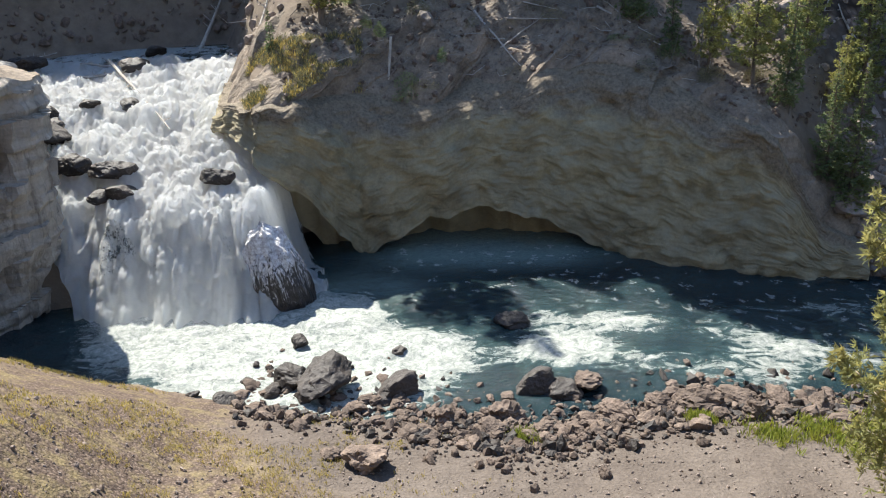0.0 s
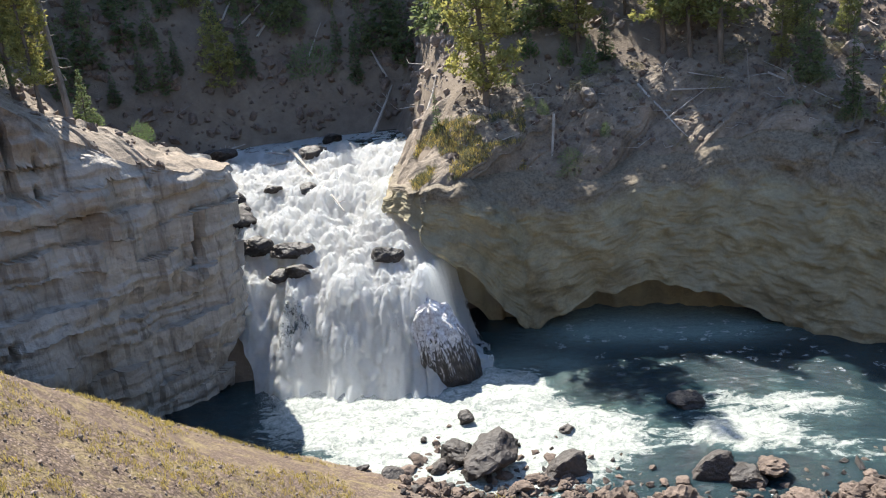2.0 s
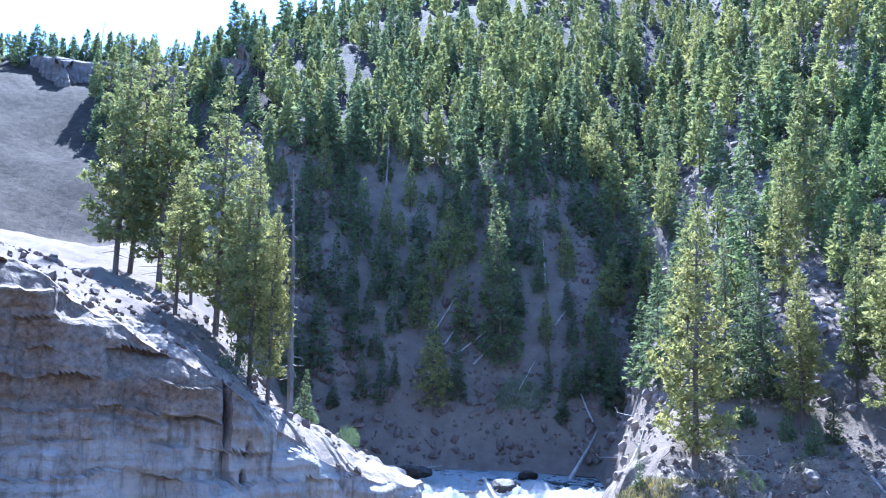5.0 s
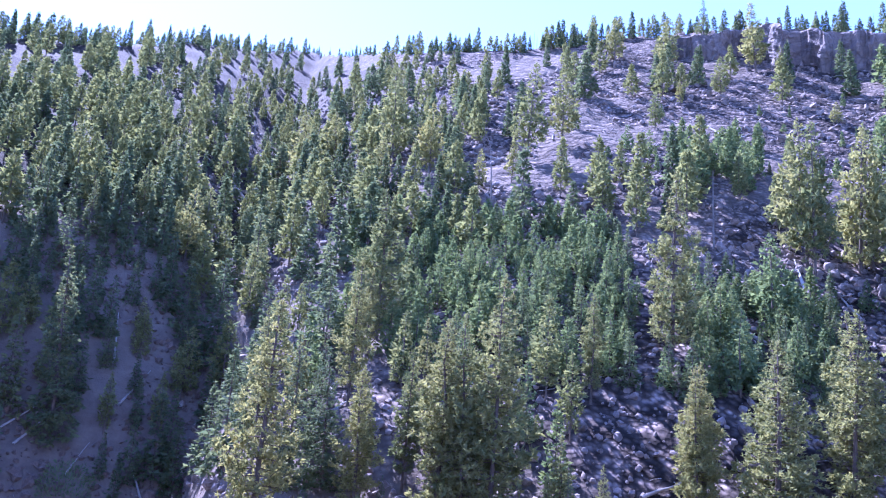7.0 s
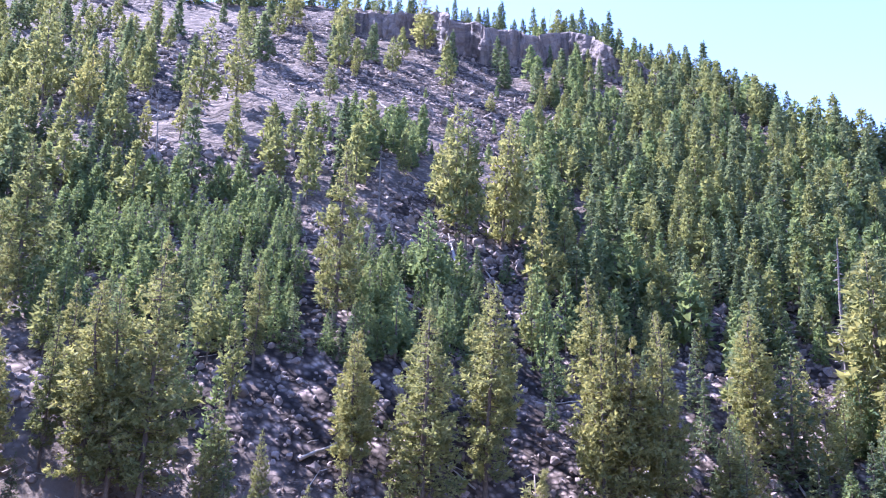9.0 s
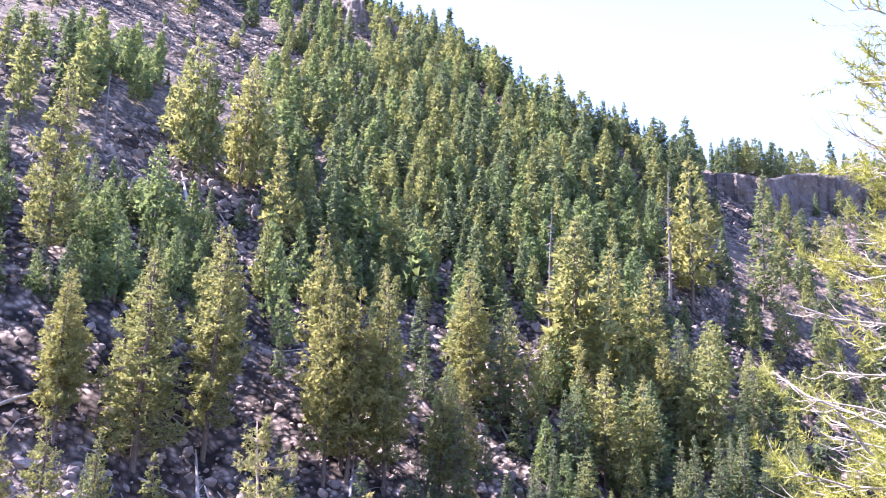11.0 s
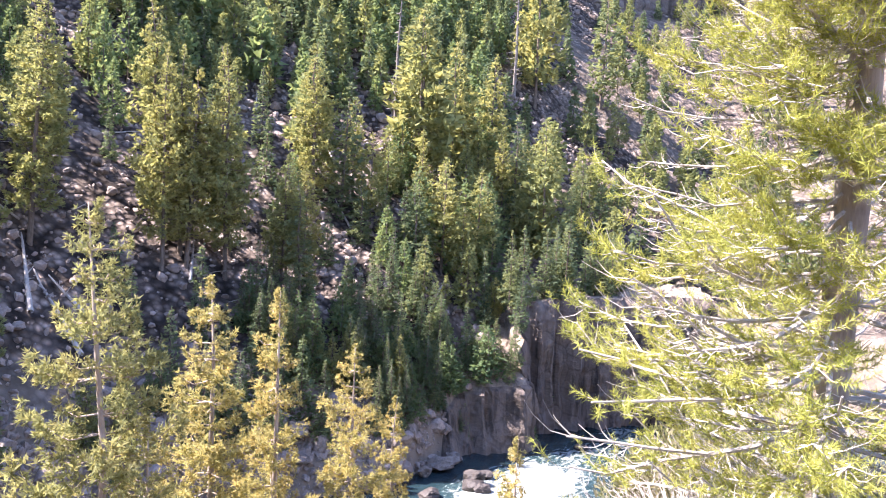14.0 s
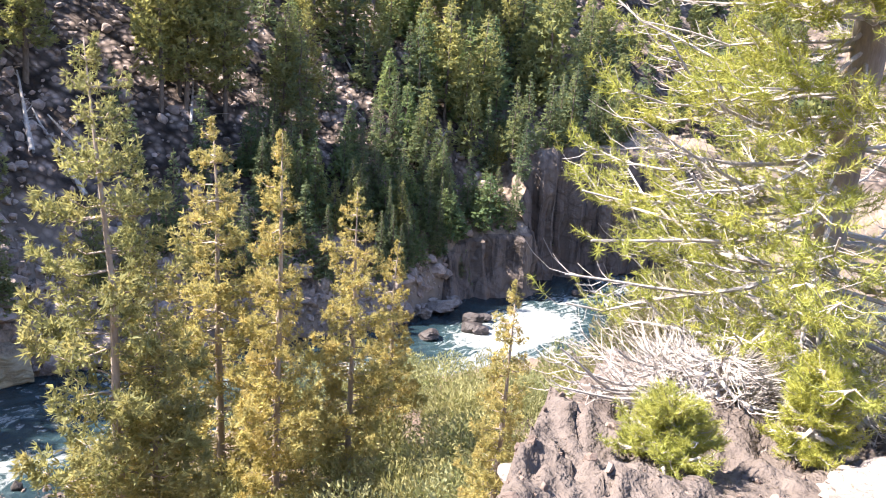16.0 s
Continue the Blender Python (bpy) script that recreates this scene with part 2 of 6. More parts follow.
BROW_EARTH = rock_material("crumbling_brown_earth", (0.40, 0.315, 0.235), (0.23, 0.182, 0.135), (0.06, 0.048, 0.037), 0.45, 0.25)
BLACK_ROCK = rock_material("wet_black_lava_rock", (0.085, 0.068, 0.058), (0.036, 0.029, 0.025), (0.010, 0.008, 0.007), 0.4, 0.4, 0.0, None, 0.6, 0.2)
TALUS_ROCK = rock_material("grey_talus_rock", (0.37, 0.30, 0.25), (0.235, 0.188, 0.158), (0.075, 0.06, 0.05), 0.5, 0.3)
SHORE_ROCK = rock_material("brown_shore_rock", (0.25, 0.187, 0.145), (0.13, 0.096, 0.076), (0.035, 0.027, 0.023), 0.22, 0.5, 0.0, (0.11, 0.08, 0.063))
PEBBLE = rock_material("pinkish_pebbles", (0.36, 0.285, 0.235), (0.24, 0.19, 0.158), (0.10, 0.08, 0.068), 0.2, 0.2)
PALE_ROCK = rock_material("pale_weathered_rock", (0.30, 0.255, 0.215), (0.20, 0.168, 0.142), (0.07, 0.058, 0.049), 0.35, 0.45)
PINE_NEEDLES = foliage_material("pine_needles", (0.135, 0.158, 0.066), (0.275, 0.282, 0.118), (0.335, 0.32, 0.13), 0.45)
FIR_NEEDLES = foliage_material("fir_needles", (0.08, 0.115, 0.066), (0.165, 0.20, 0.102), (0.215, 0.235, 0.11), 0.45)
YOUNG_NEEDLES = foliage_material("young_pine_needles", (0.085, 0.132, 0.068), (0.16, 0.215, 0.098), (0.225, 0.265, 0.105), 0.45)
# brighter copy of the pine needles, with golden sunlight put into the colour
SUNLIT_NEEDLES = foliage_material("sunlit_pine_needles", (0.20, 0.195, 0.085), (0.38, 0.355, 0.15), (0.46, 0.365, 0.16), 0.47)
BARK = bark_material("pine_bark", (0.060, 0.046, 0.036), (0.21, 0.165, 0.125))
PALE_BARK = bark_material("pale_pine_bark", (0.16, 0.125, 0.095), (0.40, 0.33, 0.26))
SNAG_WOOD = bark_material("grey_standing_dead_wood", (0.10, 0.085, 0.072), (0.27, 0.24, 0.21))
DEAD_WOOD = bark_material("weathered_dead_wood", (0.21, 0.185, 0.16), (0.50, 0.46, 0.41))
BRUSH = foliage_material("pale_willow_leaves", (0.13, 0.145, 0.05), (0.29, 0.28, 0.13), (0.33, 0.31, 0.17))
DRY_GRASS = foliage_material("dry_grass", (0.26, 0.205, 0.075), (0.52, 0.42, 0.17), (0.38, 0.34, 0.11), 0.3)
GREEN_GRASS = foliage_material("green_grass", (0.12, 0.16, 0.03), (0.31, 0.33, 0.07), (0.36, 0.33, 0.08), 0.3)
GREY_LEAVES = foliage_material("grey_brush_leaves", (0.10, 0.10, 0.06), (0.23, 0.215, 0.13), (0.26, 0.225, 0.14))
FALLING = foam_material()
RIVER = river_material()

# ------------------------------------------------ shape of the land
def value_noise(x, y, seed=0):
    """Smooth lattice noise, 0 to 1, for arrays."""
    xi, yi = np.floor(x).astype(np.int64), np.floor(y).astype(np.int64)
    fx, fy = x - xi, y - yi
    fx, fy = fx * fx * (3 - 2 * fx), fy * fy * (3 - 2 * fy)

    def corner(a, b):
        h = (a * 374761393 + b * 668265263 + seed * 974711) & 0x7FFFFFFF
        h = ((h ^ (h >> 13)) * 1274126177) & 0x7FFFFFFF
        h = ((h ^ (h >> 16)) * 69069 + 12345) & 0x7FFFFFFF
        return ((h >> 8) & 0xFFFF) / 65535.0

    return (corner(xi, yi) * (1 - fx) + corner(xi + 1, yi) * fx) * (1 - fy) + (corner(xi, yi + 1) * (1 - fx) + corner(xi + 1, yi + 1) * fx) * fy


def fractal(x, y, size, octaves=4, seed=0, rough=0.5):
    """Signed sum of lattice noise."""
    x, y = np.asarray(x, float), np.asarray(y, float)
    total, gain = 0.0, 1.0
    for k in range(octaves):
        total = total + gain * (2 * value_noise(x / size * 2 ** k + 17.3 * k, y / size * 2 ** k - 9.1 * k, seed + k) - 1)
        gain *= rough
    return total


def smooth(a, b, x):
    s = np.clip((x - a) / (b - a), 0, 1)
    return s * s * (3 - 2 * s)


def water_level(x):
    """The river falls from the plunge pool downstream."""
    return np.interp(x, [12, 30, 50, 90, 130], [0.0, -1.2, -3.0, -4.0, -4.5])


SECTIONS = []


def section(az, shore, foot, step, knee, bend, slope):
    """One cut through the valley, by compass angle to the right of the first view: near shore, far foot, top of the bank, two bends and the final slope."""
    SECTIONS.append((az, shore, foot, *step, *knee, *bend, slope))


section(-180, 60, 64, (66, 20), (90, 21), (140, 24), 0.25)
section(-95, 60, 64, (66, 20), (90, 24), (140, 40), 0.55)
section(-60, 44, 46, (48, 26), (66, 30), (120, 38), 0.60)
section(-50, 44, 45.5, (47, 24), (64, 27.5), (115, 34), 0.60)
section(-43, 43, 45.5, (47.5, 20.8), (62, 24.5), (112, 34), 0.62)
section(-38, 43, 46.5, (48.5, 18.0), (56, 20.0), (85, 24), 0.95)
section(-33, 43, 49.5, (51, 14.6), (56, 15.5), (66, 10), 0.02)
section(-29.5, 43, 51.5, (53, 13.2), (55, 13.4), (62, 9), 0.02)
section(-27, 42, 50, (53, 4.0), (62, 7.5), (66, 8.2), 0.02)
section(-20, 37, 47, (50, 4.0), (62, 7.5), (66, 8.2), 0.02)
section(-14, 36.5, 48, (50, 4.0), (62, 7.5), (66, 8.2), 0.02)
section(-12.5, 36, 55, (56, 11.0), (58, 11.5), (64, 11.0), 0.10)
section(-10, 36, 57, (57.6, 13.0), (60, 14.5), (70, 18), 0.35)
section(-6, 34, 59, (59.5, 13.5), (64, 18), (80, 27), 0.60)
section(0, 32.6, 59.5, (60, 14.5), (66, 19), (80, 29), 0.69)
section(7, 31.2, 59.5, (60, 15.5), (66, 20), (80, 30), 0.72)
section(13, 32.5, 57, (57.6, 13.5), (63, 18.0), (80, 30), 0.73)
section(18, 34.5, 54.5, (55.2, 10.5), (62, 15.8), (80, 28.5), 0.74)
section(23, 35.8, 54.0, (54.6, 9), (61, 13.5), (80, 26), 0.75)
section(27, 37, 54, (55, 3.2), (62, 9), (80, 23), 0.75)
section(31, 38, 54, (55.5, 0.6), (64, 7.5), (85, 22), 0.75)
section(38, 42, 57, (58.5, 0.2), (68, 7), (90, 22), 0.74)
section(46, 47, 62, (63.5, -0.8), (75, 8), (100, 25), 0.72)
section(54, 54, 67, (68.5, -1.0), (82, 8), (105, 23), 0.68)
section(60, 59, 82, (83.5, 0.0), (95, 9), (120, 24), 0.62)
section(63.5, 62, 93, (95.5, 8.5), (105, 12), (130, 24), 0.55)
section(68, 65, 104, (106, 8.5), (116, 12), (150, 28), 0.50)
section(75, 70, 108, (110, 6), (125, 10), (180, 30), 0.45)
section(95, 75, 100, (102, 4), (125, 10), (180, 30), 0.40)
section(130, 70, 80, (82, 14), (100, 20), (160, 24), 0.30)
section(180, 60, 64, (66, 20), (90, 21), (140, 24), 0.25)
CUTS = np.array(SECTIONS)
RIDGE_AZ = [-180, -95, -60, -49, -45, -39, -35, -32, -27.3, -17, -5, 3.3, 11.8, 20, 25.8, 32, 36.8, 39.8, 43.9, 47.9, 53.6, 57.2, 60.7, 64.5, 68.5, 75, 90, 180]
RIDGE_EL = [8, 12, 16, 17.2, 17.6, 19.0, 20.6, 21.8, 22.8, 25.1, 26.6, 27.4, 28.2, 28.8, 28.6, 27.7, 27.0, 25.7, 23.9, 21.8, 18.2, 16.7, 15.5, 14.6, 14.4, 14.0, 10, 8]

AZ = np.concatenate([np.linspace(-180, -58, 50, endpoint=False), np.linspace(-58, 96, 440, endpoint=False), np.linspace(96, 180, 35)])
DIST = np.concatenate([np.linspace(0.0, 3, 7, endpoint=False), np.linspace(3, 14, 80, endpoint=False), np.linspace(14, 70, 146, endpoint=False), 70 * np.exp(np.linspace(0, math.log(900 / 70), 150))])


def near_bank(az, d, x, y, shore):
    """The bank on the camera's side, from the overlook down to the gravel bar."""
    w = water_level(x)
    across = (34.7 - y) * 0.94 + (-12.7 - x) * 0.33
    right = smooth(-5, 4, x)
    q = across * (1 - right) + (shore - d) * right
    lean = np.interp(x, [-24, -19.5, -13.6, -10, -4, 4, 20], [0.84, 0.82, 0.60, 0.37, 0.25, 0.20, 0.16])
    z = w + 0.1 + np.where(q > 0, q * lean, q * 0.35)
    z = np.maximum(z, 20.4 - np.interp(az, [-60, -40, -25], [0.55, 0.75, 1.2]) * d)
    edge = np.interp(az, [55, 62, 67, 71, 84, 95, 110], [0, 3.5, 7.5, 13.0, 15.5, 17, 22])
    ledge = 20.3 - 0.26 * np.minimum(d, edge) - 1.3 * np.maximum(d - edge, 0)
    z = np.where(az > 55, np.maximum(z, ledge), z)
    back = smooth(95, 125, np.abs(az + 5))
    return z * (1 - back) + (20.4 + 0.02 * d) * back


def land():
    a, d = np.meshgrid(AZ, DIST, indexing="ij")
    x, y = d * np.sin(np.radians(a)), d * np.cos(np.radians(a))
    p = [np.interp(AZ, CUTS[:, 0], CUTS[:, k])[:, None] for k in range(1, 10)]
    shore, foot = p[0], p[1]
    z = near_bank(a, d, x, y, shore)
    w = water_level(x)
    bed = w - 1.2
    z = np.where((d > shore - 1) & (np.abs(a) < 120), np.maximum(z, bed), z)
    z = np.where((d > shore + 3) & (np.abs(a) < 120), bed, z)
    knots = [(foot, bed), (p[2], p[3]), (p[4], p[5]), (p[6], p[7]), (p[6] + 1000, p[7] + 1000 * p[8])]
    far = bed
    for (d0, z0), (d1, z1) in zip(knots, knots[1:]):
        far = np.where(d >= d0, z0 + (z1 - z0) * np.clip((d - d0) / (d1 - d0), 0, 1), far)
    z = np.where(d >= foot, far, z)
    z = np.where((d > 88) & (a > -42) & (a < 12), np.maximum(z, 9 + 0.63 * (d - 90)), z)
    # the canyon wall behind the falls
    gap = smooth(-44, -35, a) * (1 - smooth(-18, 0, a))
    wall = np.interp(d, [0, 84, 87, 106, 116, 1200], [0, 0, 6, 37, 43, 43 + 1084 * 0.60]) + 9
    z = np.where(d > 80, z * (1 - gap) + np.maximum(wall, z) * gap, z)
    # knobbly ground, calmer close by
    rough = smooth(foot + 2, foot + 16, d)
    z = z + rough * (1.1 * fractal(x, y, 16, 4, 3) + 0.35 * fractal(x, y, 3.5, 3, 8)) + (1 - rough) * np.where(d < shore, 0.10 * fractal(x, y, 2.5, 3, 5) + 0.05 * fractal(x, y, 0.6, 2, 6) + smooth(58, 64, a) * smooth(3, 5, d) * (0.30 * np.abs(fractal(x, y, 1.5, 5, 7, 0.6)) - 0.12 * smooth(0.12, 0.0, np.abs(fractal(x, y, 0.9, 3, 11)))), 0)
    # the rim: past it the land runs on level
    top = np.interp(AZ, RIDGE_AZ, RIDGE_EL)[:, None] + 0.35 * fractal(a, a * 0, 7, 3, 4)
    over = np.maximum.accumulate((np.degrees(np.arctan2(z - 22, d)) > top) & (d > foot + 20), axis=1)
    first = np.argmax(over, axis=1)
    first = np.where(over[:, -1], first, len(DIST) - 1)
    zr, dr = z[np.arange(len(AZ)), first][:, None], DIST[first][:, None]
    z = np.where(over, np.minimum(z, zr + 0.04 * (d - dr)), z)
    return x, y, z, dr[:, 0]


LAND_X, LAND_Y, LAND_Z, RIM = land()


def height(x, y):
    """Ground height at a place."""
    a, d = math.degrees(math.atan2(x, y)), math.hypot(x, y)
    i = int(np.clip(np.searchsorted(AZ, a) - 1, 0, len(AZ) - 2))
    j = int(np.clip(np.searchsorted(DIST, d) - 1, 0, len(DIST) - 2))
    u, v = (a - AZ[i]) / (AZ[i + 1] - AZ[i]), min(1, max(0, (d - DIST[j]) / (DIST[j + 1] - DIST[j])))
    g = LAND_Z
    return float((g[i, j] * (1 - u) + g[i + 1, j] * u) * (1 - v) + (g[i, j + 1] * (1 - u) + g[i + 1, j + 1] * u) * v)


# ------------------------------------------------ mesh helpers
def mesh_from(name, verts, faces, material, smooth_shade=False):
    me = bpy.data.meshes.new(name)
    me.from_pydata(np.asarray(verts, float).reshape(-1, 3).tolist() if not isinstance(verts, list) else verts, [], faces)
    me.materials.append(material)
    if smooth_shade:
        me.polygons.foreach_set("use_smooth", np.ones(len(me.polygons), bool))
    me.update()
    return me


def grid_mesh(name, x, y, z, material, smooth_shade=True, closed=False):
    """A sheet from three arrays of one shape; closed joins its first and last row."""
    n, m = x.shape
    i, j = np.meshgrid(np.arange(n if closed else n - 1), np.arange(m - 1), indexing="ij")
    k, k2 = i * m + j, ((i + 1) % n) * m + j
    faces = np.stack([k, k2, k2 + 1, k + 1], -1).reshape(-1, 4)
    me = bpy.data.meshes.new(name)
    me.vertices.add(n * m)
    me.vertices.foreach_set("co", np.stack([x, y, z], -1).astype(np.float32).ravel())
    me.loops.add(faces.size)
    me.loops.foreach_set("vertex_index", faces.astype(np.int32).ravel())
    me.polygons.add(len(faces))
    me.polygons.foreach_set("loop_start", np.arange(0, faces.size, 4, dtype=np.int32))
    me.polygons.foreach_set("use_smooth", np.full(len(faces), smooth_shade))
    me.materials.append(material)
    me.update(calc_edges=True)
    me.validate()
    return me


def point_value(me, name, values):
    me.attributes.new(name, "FLOAT", "POINT").data.foreach_set("value", np.asarray(values, np.float32).ravel())


def point_vector(me, name, values):
    me.attributes.new(name, "FLOAT_VECTOR", "POINT").data.foreach_set("vector", np.asarray(values, np.float32).ravel())


def part(name, bm, material, parent, label=""):
    """One mesh object under a thing or under a part; bm may be a bmesh or a ready mesh."""
    if isinstance(bm, bmesh.types.BMesh):
        me = bpy.data.meshes.new(name)
        bm.to_mesh(me)
        bm.free()
        me.materials.append(material)
    else:
        me = bm
    ob = new(name, me)
    ob.parent = parent
    if label:
        ob["label"] = label
    return ob


# ------------------------------------------------ the land
def build_ground():
    me = grid_mesh("ground", LAND_X, LAND_Y, LAND_Z, GROUND, True, False)
    a, d = np.meshgrid(AZ, DIST, indexing="ij")
    foot = np.interp(AZ, CUTS[:, 0], CUTS[:, 2])[:, None]
    shore = np.interp(AZ, CUTS[:, 0], CUTS[:, 1])[:, None]
    wob = fractal(LAND_X, LAND_Y, 6, 3, 21)
    near = 1 - smooth(shore - 2, shore + 2, d)
    sandy = near * smooth(-11, -5, LAND_X + 2.5 * wob - (30 - LAND_Y) * 0.25) * (1 - smooth(16, 24, LAND_X + wob))
    grassy = near * (1 - sandy) * (1 - 0.4 * smooth(60, 66, a))
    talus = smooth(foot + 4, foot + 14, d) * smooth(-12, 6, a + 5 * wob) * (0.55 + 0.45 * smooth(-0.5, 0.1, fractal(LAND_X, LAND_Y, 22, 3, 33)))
    # where the ground is painted darker: far off to the left, facing from the sun
    shaded_slope = smooth(100, 125, d) * (1 - smooth(-8, 8, a + 4 * wob))
    rgb = np.stack([grassy, sandy, talus, shaded_slope], -1)
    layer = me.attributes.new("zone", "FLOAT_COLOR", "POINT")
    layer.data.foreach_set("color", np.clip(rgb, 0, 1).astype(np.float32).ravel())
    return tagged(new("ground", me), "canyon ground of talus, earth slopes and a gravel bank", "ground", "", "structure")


build_ground()


# ------------------------------------------------ water
def cascade_z(y):
    """Height of the water down the falls, from upstream to the plunge pool."""
    return np.interp(y, [42.4, 43.6, 45.0, 46.4, 47.6, 49.5, 51.5, 55, 57.5, 64, 78, 130], [-0.4, 1.3, 3.3, 5.0, 5.7, 6.2, 7.2, 7.9, 8.9, 9.5, 9.95, 10.1])


def streak(x, y, ax, ay, bx, by, wide):
    """1 on the line from a to b, falling to 0 beside it."""
    lx, ly = bx - ax, by - ay
    s = np.clip(((x - ax) * lx + (y - ay) * ly) / (lx * lx + ly * ly), 0, 1)
    return np.exp(-(((x - ax - s * lx) ** 2 + (y - ay - s * ly) ** 2) / wide ** 2))


def build_river():
    az = np.linspace(-33, 98, 560)
    s = np.linspace(0, 1, 130)
    shore = np.interp(az, CUTS[:, 0], CUTS[:, 1])[:, None] - 3.0
    foot = np.interp(az, CUTS[:, 0], CUTS[:, 2])[:, None] + 2.0
    d = shore + (foot - shore) * s[None, :]
    a = np.radians(az)[:, None]
    x, y = d * np.sin(a), d * np.cos(a)
    foam = 0.98 * smooth(0, 1, 1.15 * streak(x, y, -15, 42, -9, 38.5, 6.0) + 0.7 * streak(x, y, -9, 38, -3, 36, 4.0))
    foam = foam + 0.55 * streak(x, y, -1, 38.5, 6, 38, 2.2) + 0.56 * streak(x, y, 6, 38, 16, 34.5, 1.9) + 0.42 * streak(x, y, 2, 42, 10, 40.5, 1.4) + 0.36 * streak(x, y, 9, 41, 19, 38.5, 1.5) + 0.6 * streak(x, y, -8, 45, -5, 44, 1.8)
    foam = foam + 0.56 * streak(x, y, 17, 37.5, 28, 36, 2.4) + 0.35 * streak(x, y, 16, 42, 28, 43, 1.5) + 0.35 * streak(x, y, 22, 45, 40, 45, 2.5)
    foam = foam + 0.58 * streak(x, y, 46, 31, 64, 29, 5.5) + 0.52 * streak(x, y, 60, 33, 88, 31, 5.0) + 0.4 * streak(x, y, 30, 41, 46, 34, 3.0)
    foam = np.clip(foam + 0.10 * fractal(x, y, 3, 3, 12), 0, 1) * (1 - 0.6 * np.clip(streak(x, y, 2, 50, 28, 47, 4.0), 0, 1))
    z = water_level(x) + 0.10 * fractal(x * 0.6, y, 2.2, 4, 14) * (0.3 + foam) + 0.22 * np.abs(fractal(x * 0.7, y, 1.6, 3, 15)) * foam
    me = grid_mesh("river", x, y, z, RIVER)
    point_value(me, "foam", foam)
    point_value(me, "fleck", np.clip(1.3 * streak(x, y, 0, 50, 26, 46, 4.6) + 0.8 * streak(x, y, 18, 41, 30, 43, 4.0), 0, 1))
    # brightening painted on the shaded water under the overhang and beside the cone
    point_value(me, "pool_sheen", np.clip(1.3 * streak(x, y, -0.5, 52.5, 6.5, 52.0, 3.8) * smooth(46.5, 50, y) + 0.5 * streak(x, y, -6.5, 46.5, -3, 46, 2.0), 0, 1))
    tagged(new("river", me), "dark green river with white foam below the falls", "river", "", "structure")
    # the calm reach above the falls
    u, v = np.meshgrid(np.linspace(0, 1, 70), np.linspace(0, 1, 50), indexing="ij")
    y = 73 + 30 * v
    x = (-40 - 12 * v) * (1 - u) + (-10 + 14 * v) * u
    z = 9.92 + 0.05 * fractal(x, y, 1.8, 4, 17)
    me = grid_mesh("upper_river", x, y, z, RIVER)
    point_value(me, "foam", np.clip(0.36 * (1 - v) + 0.12 * streak(x, y, -35, 80, -14, 78, 2.0) + 0.08, 0, 1))
    tagged(new("upper_river", me), "dark shaded river above the falls with bright ripples", "river", "", "structure")


def build_falls():
    """One sheet of water down the rock steps, split by boulders."""
    u, v = np.meshgrid(np.linspace(0, 1, 200), np.linspace(0, 1, 340), indexing="ij")
    y = np.interp(v, [0, 0.28, 0.66, 1.0], [80, 62, 47.6, 42.3])
    left = np.interp(y, [43.1, 45.0, 46.6, 49.5, 55, 64, 72, 80], [-21.2, -22.2, -24.2, -25.4, -28.0, -31.5, -37, -40])
    right = np.interp(y, [43.5, 46.2, 49.5, 52, 55, 64, 80], [-6.3, -6.5, -7.2, -10.4, -12.3, -13.0, -14])
    x = left * (1 - u) + right * u
    shift = 1.3 * fractal(x, x * 0 + 3, 4.5, 3, 41) + 0.35 * fractal(x, x * 0 + 7, 0.9, 3, 43)
    z = cascade_z(y - shift * smooth(70, 55, y))
    # the right arm drops farther back, beside the cone of rock
    arm = smooth(-10.8, -9.2, x) * smooth(54.5, 52.5, y)
    z = z * (1 - arm) + arm * np.interp(y, [45, 50.0, 51.2, 52.4, 54], [-0.5, -0.1, 4.2, 5.8, 7.4])
    ledge = fractal(x, y * 0.4, 3.2, 3, 52)
    rolls = np.abs(np.sin(0.9 * (y + 1.6 * ledge))) ** 0.6
    ruffle = fractal(x * 1.5, y, 1.0, 6, 44, 0.68) * 0.24 + np.abs(fractal(x, y * 0.8, 2.2, 4, 45)) * 0.5 + 0.65 * rolls * smooth(-0.4, 0.5, fractal(x, y, 3.5, 3, 53))
    steep = smooth(47.6, 46.4, y)
    z = z + ruffle * smooth(43.6, 46.0, y) * smooth(80, 66, y)
    y2 = y - steep * (0.35 * np.abs(fractal(x, z * 0.25, 0.8, 3, 46)) + 0.7 * np.abs(fractal(x, z * 0.22, 2.4, 3, 47)) + 0.30 * np.abs(fractal(x, z, 1.1, 3, 57)))
    me = grid_mesh("falls", x, y2, z, FALLING)
    flow = np.concatenate([np.zeros((len(u), 1)), np.cumsum(np.hypot(np.diff(y, axis=1), np.diff(z, axis=1)), axis=1)], axis=1)
    point_vector(me, "flow", np.stack([x, flow, np.zeros_like(x)], -1))
    thick = 0.74 + 0.34 * fractal(x, y, 2.6, 4, 48) + 0.25 * (rolls - 0.6) - 0.45 * smooth(64, 78, y)
    thick = thick - 0.35 * steep * smooth(0.05, 0.5, fractal(x, x * 0, 2.2, 2, 49)) * smooth(1, 3.5, z) + 0.5 * smooth(3.0, 0.5, z)
    point_value(me, "thick", thick)
    point_value(me, "fringe", 1.4 - 1.4 * smooth(0.90, 1.0, u) * smooth(53, 51, y))
    tagged(new("waterfall", me), "white foaming waterfall tumbling over dark rock steps", "waterfall", "", "structure")


build_river()
build_falls()


